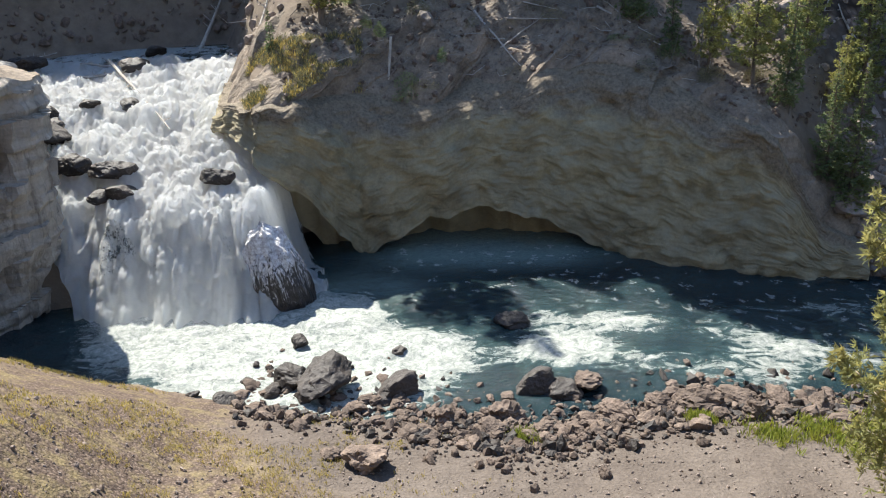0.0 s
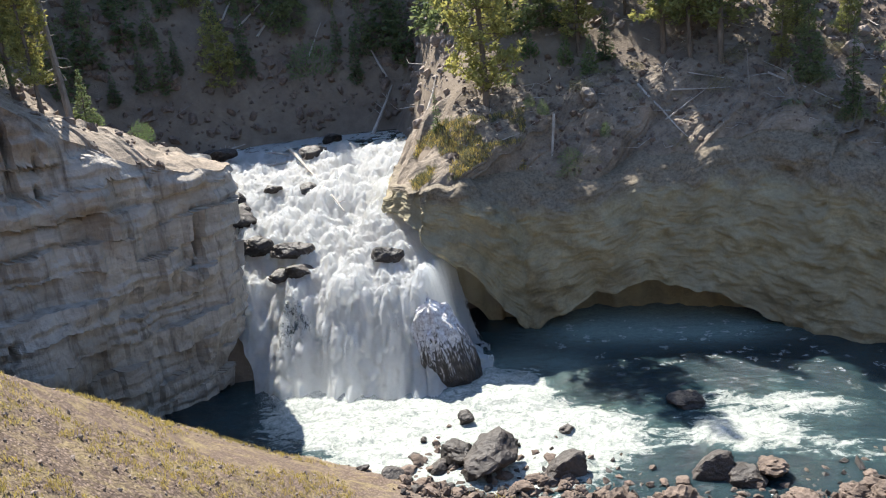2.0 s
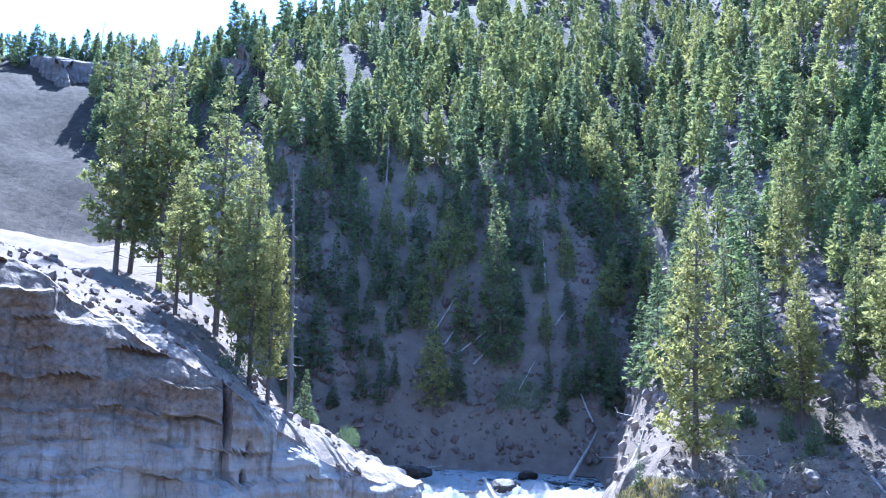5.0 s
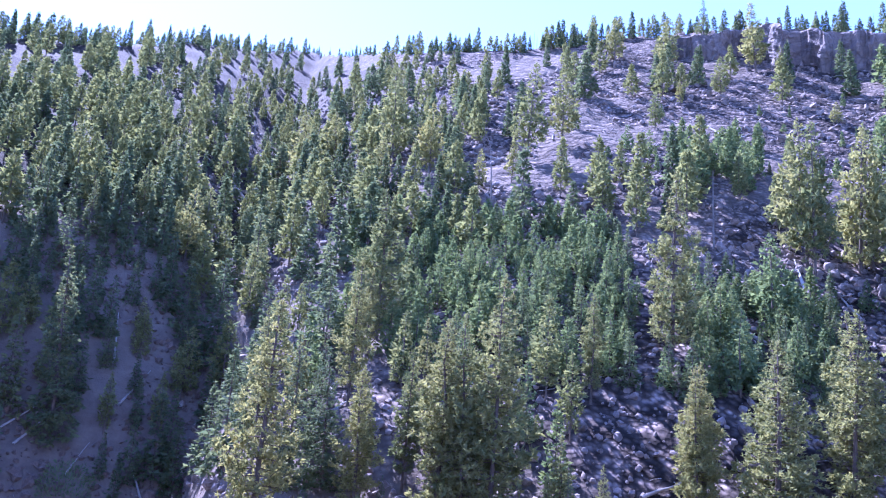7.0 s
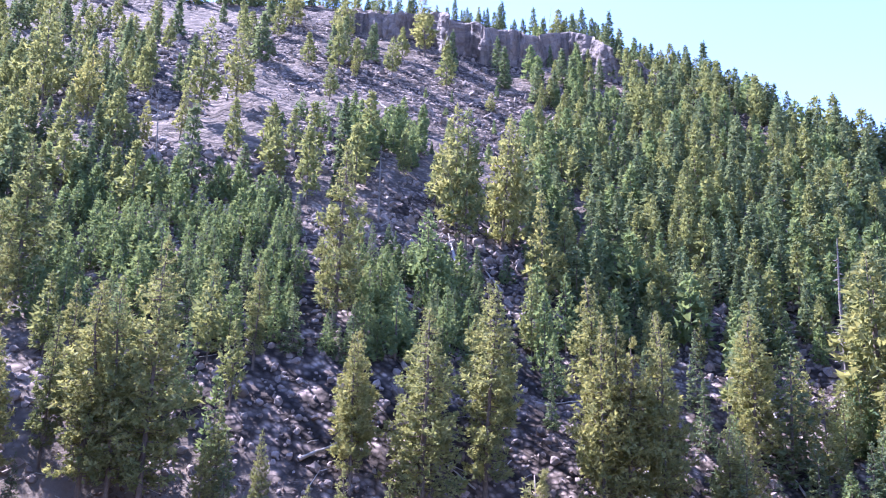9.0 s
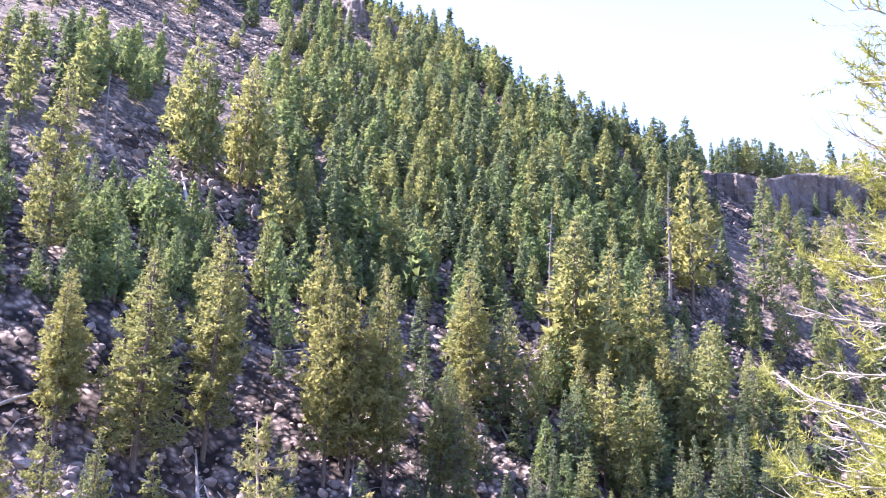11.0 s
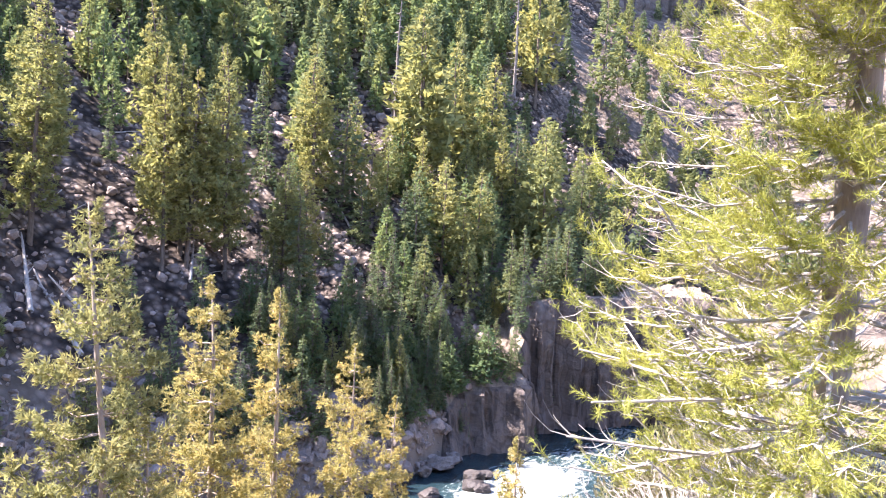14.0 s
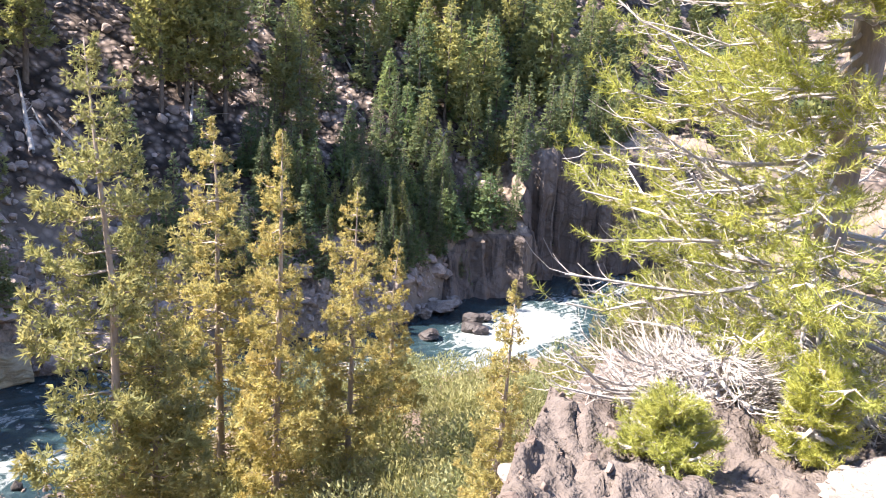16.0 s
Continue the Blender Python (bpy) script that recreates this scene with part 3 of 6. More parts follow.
# ------------------------------------------------ cliffs
def face_sheet(name, xs, ys, base, top, lean, material, seed, amp, rows=90, layers=0.0, hollow=None, rounded=False):
    """A rock wall over a line on the plan, from its lower to its upper edge; gives the mesh and both edges."""
    tx, ty = np.gradient(xs), np.gradient(ys)
    ln = np.hypot(tx, ty)
    nx, ny = ty / ln, -tx / ln         # out of the rock
    r = np.cumsum(ln)[:, None] + np.zeros((1, rows))
    up = np.linspace(0, 1, rows)[None, :] + 0 * r
    z = base[:, None] + (top - base)[:, None] * up
    out = lean[:, None] * (up - 0.5)
    out = out + amp * (fractal(r, z, 6.0, 5, seed) * 0.9 + 0.35 * np.abs(fractal(r * 1.2, z * 0.7, 2.0, 4, seed + 3)))
    if layers:
        bed = z + 0.10 * r * 0.3 + 0.25 * fractal(r, z, 7, 2, seed + 5)
        ledge = 2 * value_noise(bed / 0.8, 0 * z + 3, seed) - 1 + 0.7 * (2 * value_noise(bed / 0.3, r / 9, seed + 2) - 1)
        course = np.floor(bed / 1.5 + 0.6 * value_noise(r / 5, z / 9, seed + 8))
        block = np.floor(5 * value_noise(r / 1.6 + 5.3 * course, course * 3.7, seed + 9)) / 5 - 0.4
        split = smooth(0.10, 0.0, np.abs(fractal(r, z * 0.12, 2.4, 3, seed + 11))) * smooth(-0.1, 0.25, fractal(r, z, 5, 2, seed + 12))
        out = out + layers * ledge * 0.4 + layers * 2.6 * block - layers * 2.4 * split
    if hollow is not None:
        out = out - hollow(r, z)
    out = out - 0.5 * smooth(0.93, 1.0, up) ** 2
    z = z + 0.15 * fractal(r, z, 1.2, 2, seed + 7)
    x, y = xs[:, None] + nx[:, None] * out, ys[:, None] + ny[:, None] * out
    me = grid_mesh(name, x, y, z, material, rounded)
    start = np.interp(r / r.max(), [0, 0.4, 0.62, 1], [0.35, 0.5, 0.84, 0.88]) if layers else 0.55
    point_value(me, "upper", smooth(start, start + 0.42, up))
    return me, (x[:, -1], y[:, -1], z[:, -1]), (x[:, 0], y[:, 0], z[:, 0])


def brow_sheet(name, edge, spine, material, seed, rows=36, knob=0.45):
    """Broken ground from a cliff's upper edge back to the slope behind."""
    w = np.linspace(0, 1, rows)[None, :]
    ex, ey, ez = (e[:, None] for e in edge)
    sx, sy = line(spine, len(edge[0]))
    x, y = ex + (sx[:, None] - ex) * w, ey + (sy[:, None] - ey) * w
    behind = np.array([height(a, b) for a, b in zip(sx, sy)])[:, None] - 0.4
    z = ez + (behind - ez) * w ** 0.85 + knob * np.sin(np.pi * np.clip(w * 1.0, 0, 1)) ** 0.7 * (fractal(x, y, 3.0, 4, seed) + 0.6 * np.abs(fractal(x, y, 1.1, 3, seed + 2)))
    return grid_mesh(name, x, y, z, material, False)


def line(points, count):
    """A smooth line on the plan through a few points."""
    p = np.array(points, float)
    s = np.concatenate([[0], np.cumsum(np.hypot(*np.diff(p[:, :2], axis=0).T))])
    t = np.linspace(0, s[-1], count)
    return [np.interp(t, s, p[:, k]) for k in range(p.shape[1])]


def build_right_cliff():
    """The tan overhanging cliff beside the pool: plan x, y, lower edge, upper edge."""
    xs, ys, base, top = line([(-16.5, 60, 8.8, 10.0), (-14.6, 56, 8.6, 10.2), (-12.9, 50.5, 8.4, 10.0), (-11.6, 49.3, 7.2, 10.6), (-8.6, 49.8, 5.2, 10.8), (-7.1, 50.6, 2.6, 10.8), (-5.4, 52.3, -0.6, 10.2), (-3.5, 52.4, 1.0, 10.2),
                              (-0.8, 52.6, 2.6, 10.0), (3.4, 52.6, 2.9, 10.4), (6.8, 52.2, 2.1, 11.2), (10.2, 51.3, 0.1, 11.4), (12.6, 49.6, -0.6, 11.1), (17.4, 48.6, -0.8, 9.4), (20.4, 47.8, -0.8, 8.0), (23.3, 47.8, -0.8, 3.2), (26.5, 47.6, -1.0, 0.8)], 230)
    wob = 0.28 * fractal(xs, ys, 2.4, 3, 66)
    me, edge, under = face_sheet("cliff_face", xs, ys, base + wob, top + 1.6 * wob, np.full_like(xs, -0.9), CLIFF_TAN, 61, 0.6, 170, 0.0, lambda r, z: 0.24 * fractal(r, z, 1.1, 5, 63, 0.65) + 0.35 * fractal(r + z * 0.6, z * 0.5, 4.0, 4, 64) + 2.0 * smooth(9, 22, r) * smooth(6.8, 11.5, z + 0.8 * fractal(r, z, 3.0, 3, 65)) ** 2, True)
    root = tagged(new("cliff_east"), "tan overhanging rock cliff with a low cave at the waterline", "cliff", "", "structure")
    part("cliff_face", me, CLIFF_TAN, root)
    part("brow", brow_sheet("brow", edge, [(-9, 68), (-8, 64), (-6.5, 62.5), (-5, 61.5), (-2, 61.5), (4, 62), (9, 61), (15, 58.5), (21, 54.5), (25, 51), (30, 50)], BROW_EARTH, 68, 60, 0.7), BROW_EARTH, root, "dark crumbling earth and stones on the brow")
    # roof of the hollow under the overhang
    w = np.linspace(0, 1, 14)[None, :]
    x = under[0][:, None] * (1 + 0.075 * w)
    y = under[1][:, None] * (1 + 0.075 * w)
    z = under[2][:, None] + w * 0.25 - 4.0 * w ** 4 + w * 0.25 * fractal(x, y, 1.8, 3, 67)
    part("cave_roof", grid_mesh("cave_roof", x, y, z, CLIFF_TAN, True), CLIFF_TAN, root)


def build_left_cliff():
    """The grey layered cliff on the other side of the falls."""
    xs, ys, base, top = line([(-46, 12, 2, 29), (-38, 21, 1, 27.5), (-33, 28.5, 0, 24.8), (-31, 32.3, -1, 22.2), (-29, 35.3, -1, 20.3), (-27.3, 37.6, -1, 17.6), (-25.5, 39.8, -1, 15.9), (-23.1, 43.0, -1, 14.3), (-22.6, 44.6, -1, 13.9), (-23.8, 47.5, -1, 13.5), (-26.5, 53, 3, 13.2), (-31, 60, 6, 12.5)], 230)
    root = tagged(new("cliff_west"), "grey horizontally layered cliff with dark cracks beside the falls", "cliff", "", "structure")
    lean = np.interp(np.arange(len(xs)), [0, 90, 120, 140, 160, 180, 229], [-5.0, -3.5, -0.8, 1.4, 2.6, 1.8, -0.5])
    me, edge, under = face_sheet("cliff_face", xs, ys, base, top + 0.3 * fractal(xs, ys, 3, 3, 71), lean, CLIFF_GREY, 73, 0.8, 200, 0.48)
    part("cliff_face", me, CLIFF_GREY, root)
    part("brow", brow_sheet("brow", edge, [(-56, 16), (-46, 30), (-40, 38), (-36, 43), (-33, 47), (-32, 49), (-32, 51), (-32, 54), (-34, 58), (-36, 64)], BROW_EARTH, 78), BROW_EARTH, root, "brown earth and stones above the cliff")


def build_far_cliffs():
    """Jointed brown walls downstream and the dark rim rock on the skyline."""
    xs, ys, base, top = line([(58, 44.5, -4, -1.5), (64, 41, -4.5, 0.5), (67, 38.6, -4.5, 2.2), (70.5, 36.4, -4.5, 2.8), (73, 35.0, -4.5, 2.9), (75.3, 36.6, -4.5, 3.4), (76.6, 39.0, -4.5, 8.6), (78.5, 39.2, -4.5, 10.0), (80.5, 37.6, -5, 10.6), (83.4, 36.0, -5, 10.8), (87, 33.6, -5, 10.6), (93, 30.5, -5, 10.6), (102, 26, -5, 10.2)], 210)
    root = tagged(new("cliff_downstream"), "brown vertically jointed rock wall above the rapids", "cliff", "", "structure")
    joints = lambda r, z: 1.7 * np.abs(fractal(r, z * 0.06, 3.0, 3, 83)) + 0.8 * np.abs(fractal(r, z * 0.1, 1.1, 2, 84))
    me, edge, under = face_sheet("cliff_face", xs, ys, base, top, np.full_like(xs, -1.2), CLIFF_BROWN, 81, 0.8, 70, 0.0, joints)
    part("cliff_face", me, CLIFF_BROWN, root)
    part("brow", brow_sheet("brow", edge, [(60, 50), (66, 47.5), (70, 46), (74, 45.5), (77, 46.5), (80, 47), (84, 46.5), (90, 45), (98, 43), (108, 40), (118, 36)], BROW_EARTH, 88), BROW_EARTH, root)


def build_rim(az0, az1, tall, name, label, seed):
    """A band of bare rock just under the skyline, some degrees high."""
    az = np.linspace(az0, az1, 170)
    crest = np.interp(az, RIDGE_AZ, RIDGE_EL) + 0.15 + 0.25 * fractal(az, az * 0, 2.0, 4, seed)
    low = crest - tall * (0.25 + 0.75 * np.sin(np.pi * np.linspace(0.04, 0.96, 170)) ** 0.7) * (1 + 0.2 * fractal(az, az * 0, 3, 3, seed + 1))
    xs, ys, base, top = [], [], [], []
    for a, c, b in zip(az, crest, low):
        i = int(np.searchsorted(AZ, a))
        up = (np.degrees(np.arctan2(LAND_Z[i] - 22, DIST)) >= b) & (DIST > 80)
        j = int(np.argmax(up)) if up.any() else len(DIST) - 1
        xs.append(DIST[j] * math.sin(radians(a)))
        ys.append(DIST[j] * math.cos(radians(a)))
        base.append(LAND_Z[i, j] - 2.0)
        top.append(22 + DIST[j] * math.tan(radians(c)))
    soft = np.ones(9) / 9
    xs, ys, base, top = (np.convolve(np.pad(q, 4, "edge"), soft, "valid") for q in (xs, ys, base, top))
    joints = lambda r, z: 2.4 * np.abs(fractal(r, z * 0.06, 6.0, 3, seed + 3)) + 1.0 * np.abs(fractal(r, z * 0.1, 2.0, 2, seed + 4))
    me, edge, under = face_sheet("cliff_face", xs, ys, base, top, np.full_like(xs, -1.5), RIM_ROCK, seed, 1.2, 40, 0.0, joints)
    root = tagged(new(name), label, "cliff", "", "structure")
    part("cliff_face", me, RIM_ROCK, root)
    back = np.array(edge)[:, :, None] + np.array([xs * 0.12, ys * 0.12, -0.5 + 0 * xs])[:, :, None] * np.linspace(0, 1, 6)
    part("brow", grid_mesh("brow", *back, BROW_EARTH, False), BROW_EARTH, root)


build_rim(19, 43, 2.9, "rim_cliff_north", "dark brown rim rock under the skyline trees", 91)
build_rim(-52, -35, 2.2, "rim_cliff_west", "hazy rim rock band above the wooded slope", 95)
build_rim(62, 82, 2.6, "rim_cliff_east", "tall shaded rim rock far down the canyon", 99)
build_right_cliff()
build_left_cliff()
build_far_cliffs()


def build_spray():
    """Drops flung up at the foot of the falls."""
    rng = np.random.default_rng(51)
    n = 110000
    x = rng.uniform(-20.4, -11.8, n)
    y = 43.2 - np.abs(rng.normal(0, 1.4, n))
    z = np.abs(rng.exponential(1.5, n)) * np.clip(1.2 - np.abs(x + 16) / 14, 0.25, 1.2) - 0.1
    c = np.stack([x, y, z], 1)
    a, b = rng.normal(0, 1, (n, 3)), rng.normal(0, 1, (n, 3))
    s = rng.uniform(0.004, 0.010, n)[:, None]
    v = np.stack([c + a * s, c + b * s, c - (a + b) * s * 0.5], 1).reshape(-1, 3)
    m = Nodes("water_spray")
    drop_mat = m.done(m.node("ShaderNodeMixShader", 0, (), i0=0.6, i1=m.surface((0.8, 0.82, 0.82), 0.6), i2=m.node("ShaderNodeBsdfTranslucent", 0, (), Color=(0.85, 0.87, 0.87))))
    tagged(new("spray", mesh_from("spray", v, np.arange(3 * n).reshape(-1, 3).tolist(), drop_mat)), "fine white spray at the foot of the falls", "spray", "", "stuff")


build_spray()


# ------------------------------------------------ rocks
def rock_mesh(name, seed, material, detail=2, flat=0.8, cuts=9, rough=1.0):
    """An angular boulder about one metre across: a ball, knobbly, cut by planes."""
    rng = random.Random(seed)
    bm = bmesh.new()
    bmesh.ops.create_icosphere(bm, subdivisions=detail, radius=0.5)
    off = Vector((rng.uniform(-50, 50), rng.uniform(-50, 50), rng.uniform(-50, 50)))
    planes = [(Vector((rng.gauss(0, 1), rng.gauss(0, 1), rng.gauss(0, 1))).normalized(), rng.uniform(0.26, 0.42)) for _ in range(cuts)]
    sx, sy, sz = rng.uniform(0.85, 1.3), rng.uniform(0.75, 1.1), rng.uniform(0.6, 0.95) * flat
    for v in bm.verts:
        p = v.co.copy()
        p *= 1 + 0.45 * noise.noise(p * 2.2 + off)
        for nrm, far in planes:
            over = p.dot(nrm) - far
            if over > 0:
                p -= nrm * over * 0.72
        p *= 1 + rough * (0.20 * noise.noise(p * 6 + off) + 0.15 * noise.noise(p * 15 + off))
        v.co = (p.x * sx, p.y * sy, p.z * sz)
    me = bpy.data.meshes.new(name)
    bm.to_mesh(me)
    bm.free()
    me.materials.append(material)
    return me


from mathutils.bvhtree import BVHTree

SOLID = []
for ob in list(scene.objects):
    if ob.type == "MESH" and ob.name.split(".")[0] in ("ground", "brow"):
        SOLID.append(BVHTree.FromPolygons([v.co for v in ob.data.vertices], [p.vertices for p in ob.data.polygons]))


FALLS_TOP = BVHTree.FromPolygons([v.co for v in bpy.data.objects["waterfall"].data.vertices], [p.vertices for p in bpy.data.objects["waterfall"].data.polygons])


def drop(x, y):
    """Height of the highest ground at a place."""
    hits = [t.ray_cast(Vector((x, y, 400)), Vector((0, 0, -1)))[0] for t in SOLID]
    return max([h.z for h in hits if h is not None], default=height(x, y))


def water_top(x, y):
    """Height of the water at a place, far below ground where there is none."""
    if y > 43.4 and -42 < x < -7.5:
        hit = FALLS_TOP.ray_cast(Vector((x, y, 60)), Vector((0, 0, -1)))[0]
        return hit.z if hit is not None else float(cascade_z(y))
    return float(water_level(x))


def stones(name, label, category, group, meshes, places, seed):
    """Single rocks: x, y, size, and how much of it is sunk."""
    rng = random.Random(seed)
    for x, y, size, sunk in places:
        z = max(drop(x, y), water_top(x, y) if math.hypot(x, y) > 28 else -99)
        ob = new(name, rng.choice(meshes))
        s = size * rng.uniform(0.9, 1.1)
        ob.matrix_world = pose(x, y, z + s * (0.30 - sunk), rng.uniform(-14, 14), rng.uniform(-14, 14), rng.uniform(0, 360)) @ Matrix.Diagonal((s, s * rng.uniform(0.85, 1.1), s * rng.uniform(0.85, 1.1), 1))
        tagged(ob, label, category, group)


# ------------------------------------------------ plants
def tube(path, radii, sides=6):
    """A bent, tapering stem; gives verts and faces."""
    verts, faces = [], []
    p = [Vector(q) for q in path]
    for i, c in enumerate(p):
        d = (p[min(i + 1, len(p) - 1)] - p[max(i - 1, 0)]).normalized()
        a = d.cross(Vector((0.31, 0.77, 0.55))).normalized()
        b = d.cross(a)
        for k in range(sides):
            w = 2 * math.pi * k / sides
            verts.append(tuple(c + (a * math.cos(w) + b * math.sin(w)) * radii[i]))
    for i in range(len(p) - 1):
        for k in range(sides):
            k2 = (k + 1) % sides
            faces.append((i * sides + k, i * sides + k2, (i + 1) * sides + k2, (i + 1) * sides + k))
    faces.append(tuple((len(p) - 1) * sides + k for k in range(sides)))
    return verts, faces


def add_to(verts, faces, more):
    n = len(verts)
    verts.extend(more[0])
    faces.extend(tuple(n + k for k in f) for f in more[1])


def sprays(rng, centre, along, length, width):
    """Small four-cornered needle sprays: arrays of centres and directions to verts and faces."""
    n = len(centre)
    along = along / np.linalg.norm(along, axis=1)[:, None]
    side = np.cross(along, rng.normal(size=(n, 3)))
    side /= np.linalg.norm(side, axis=1)[:, None]
    a, b = along * length[:, None], side * width[:, None]
    v = np.stack([centre - a * 0.5, centre + b * 0.5 - a * 0.05, centre + a * 0.5, centre - b * 0.5 + a * 0.1], 1).reshape(-1, 3)
    return v, np.arange(4 * n).reshape(n, 4)


def needles(rng, centre, along, length, width):
    """Pointed three-cornered needle sprays."""
    n = len(centre)
    along = along / np.linalg.norm(along, axis=1)[:, None]
    side = np.cross(along, rng.normal(size=(n, 3)))
    side /= np.linalg.norm(side, axis=1)[:, None]
    a, b = along * length[:, None], side * width[:, None]
    v = np.stack([centre - a * 0.45 - b * 0.5, centre + a * 0.55, centre - a * 0.3 + b * 0.5], 1).reshape(-1, 3)
    return v, np.arange(3 * n).reshape(n, 3)


def conifer_crown(seed, kind, clumps, blades):
    """Crown of a tree one metre tall: limbs in whorls that carry clumps of needles, each clump a star of blades round its middle. Gives verts, faces and the limbs."""
    rng = np.random.default_rng(seed)
    bare, radius, whorls, rise = {"P": (0.14, 0.135, 30, 0.0), "W": (0.07, 0.175, 30, 0.0), "F": (0.03, 0.145, 32, -0.28), "N": (0.03, 0.095, 32, -0.25),
                                  "Y": (0.01, 0.18, 20, 0.22), "G": (0.08, 0.150, 25, 0.05)}[kind]
    soft = kind in "FN"
    limbs, cs, ds, ws = [], [], [], []
    fullness = np.clip(1 + 0.30 * np.cumsum(rng.normal(0, 0.55, whorls)) / np.sqrt(np.arange(1, whorls + 1)), 0.62, 1.25) if not soft else rng.uniform(0.85, 1.1, whorls)
    plan = []
    for k in range(whorls):
        s = min(max((k + rng.uniform(-0.4, 0.4)) / whorls, 0.0), 0.97)
        if kind in "FNY":
            reach = radius * ((1 - s) ** 0.9 + 0.05) * (0.75 + 0.25 * min(1, s * 8))
        else:
            reach = radius * ((1 - s) ** (0.62 if kind == "G" else 0.88)) * (0.55 + 0.45 * min(1, s * 3.6)) * 1.12 + 0.008
        turn = rng.uniform(0, 6.28)
        for b in range(5):
            if rng.uniform() < (0.05 if kind in "FNY" else 0.2 if kind == "G" else 0.14):
                continue
            plan.append((s, turn + 6.283 * b / 5 + rng.normal(0, 0.3), reach * fullness[k] * rng.uniform(0.62, 1.22)))
    total = sum(q[2] for q in plan)
    for s, w, ln in plan:
        zc = bare + (0.975 - bare) * s
        out = np.array([math.cos(w), math.sin(w), 0.0])
        n = max(1, int(round(clumps * ln / total + rng.uniform(-0.4, 0.4))))
        r = 1 - (1 - 0.25) * rng.uniform(0, 1, n) ** 1.25
        r[0] = 1.0
        sag = rise * ln * r + ((-0.30 * r * (1 - r) - 0.06 * r) if soft else (-0.15 * r * (1 - r) + 0.22 * r ** 2)) * ln
        spread = rng.normal(0, 0.20 if not soft else 0.24, n) * ln * (0.25 + 0.75 * (1 - np.abs(2 * r - 1.1)))
        spread[0] = 0
        cs.append(out[None] * (r * ln)[:, None] + np.stack([-out[1] * spread, out[0] * spread, zc + sag + rng.normal(0, 0.006 + 0.04 * ln, n)], 1))
        ds.append(np.repeat((out + np.array([0, 0, -0.25 if soft else 0.55]))[None], n, 0))
        ws.append(np.full(n, (0.5 if soft else 0.55) + 0.6 * (ln / radius)))
        limbs.append([(0, 0, zc), tuple(out * ln * 0.5 + (0, 0, zc + rise * ln * 0.5 - 0.05 * ln)), tuple(out * ln * 0.92 + (0, 0, zc + (rise + (-0.06 if soft else 0.2)) * ln * 0.92))])
    n = max(3, clumps // 60)
    cs.append(np.stack([rng.normal(0, 0.004, n), rng.normal(0, 0.004, n), np.linspace(0.93, 0.985, n)], 1))
    ds.append(np.tile((0, 0, 1.3), (n, 1)))
    ws.append(np.full(n, 0.55))
    c, d, wide = np.concatenate(cs), np.concatenate(ds), np.concatenate(ws)
    size = wide * {"Y": 0.66, "G": 0.60, "W": 0.62, "F": 0.62, "N": 0.5}.get(kind, 0.56) / math.sqrt(clumps) * rng.uniform(0.75, 1.35, len(c))
    m = len(c)
    go = d[:, None, :] * 0.55 + rng.normal(0, 1, (m, blades, 3)) * (np.array([0.75, 0.75, 0.32]) if soft else np.array([0.7, 0.7, 0.6]))
    go /= np.linalg.norm(go, axis=2, keepdims=True)
    side = np.cross(go, rng.normal(size=go.shape))
    side /= np.linalg.norm(side, axis=2, keepdims=True)
    ln = size[:, None, None] * rng.uniform(0.65, 1.35, (m, blades, 1))
    thin = (0.8 if kind == "G" else 1.05) / math.sqrt(blades)
    tip = c[:, None, :] + go * ln * 1.15
    v = np.concatenate([c[:, None, :], np.stack([tip, c[:, None, :] + go * ln * 0.5 + side * ln * thin], 2).reshape(m, -1, 3)], 1)
    base = (np.arange(m) * (1 + 2 * blades))[:, None]
    k = np.arange(blades)[None]
    f = np.stack([base + 0 * k, base + 1 + 2 * k, base + 2 + 2 * k], -1).reshape(-1, 3)
    return v.reshape(-1, 3), f, limbs


def conifer_trunk(seed, kind, limbs):
    rng = random.Random(seed)
    r = {"P": 0.0095, "W": 0.012, "F": 0.010, "N": 0.008, "Y": 0.010, "G": 0.0100}[kind]
    bend = [(rng.gauss(0, 0.0025), rng.gauss(0, 0.0025)) for _ in range(5)]
    verts, faces = tube([(0, 0, -0.06)] + [(bx * k, by * k, 0.2 * k + 0.18) for k, (bx, by) in enumerate(bend)], [r * 1.25, r, r * 0.85, r * 0.62, r * 0.38, r * 0.10], 7)
    for limb in limbs:
        add_to(verts, faces, tube(limb, [r * 0.24, r * 0.16, r * 0.05], 3))
    for _ in range(16 if kind in "PWG" else 4):
        h, w, ln = rng.uniform(0.06, 0.45), rng.uniform(0, 6.28), rng.uniform(0.02, 0.09)
        tip = (math.cos(w) * ln, math.sin(w) * ln, h + rng.uniform(-0.3, 0.15) * ln)
        add_to(verts, faces, tube([(0, 0, h), tip], [r * 0.2, r * 0.06], 3))
    return verts, faces


def snag_stem(seed):
    rng = random.Random(seed)
    verts, faces = tube([(0, 0, -0.05), (0.004, 0, 0.3), (-0.004, 0.003, 0.65), (0.002, 0, 1.0)], [0.014, 0.011, 0.007, 0.002], 7)
    for _ in range(54):
        h, w = rng.uniform(0.15, 0.97), rng.uniform(0, 6.28)
        ln = rng.uniform(0.03, 0.11) * (1.15 - h)
        mid = (math.cos(w) * ln * 0.6, math.sin(w) * ln * 0.6, h - 0.12 * ln)
        tip = (math.cos(w + 0.3) * ln, math.sin(w + 0.3) * ln, h + rng.uniform(-0.5, 0.3) * ln)
        add_to(verts, faces, tube([(0, 0, h), mid, tip], [0.0034, 0.0024, 0.0010], 3))
    return verts, faces


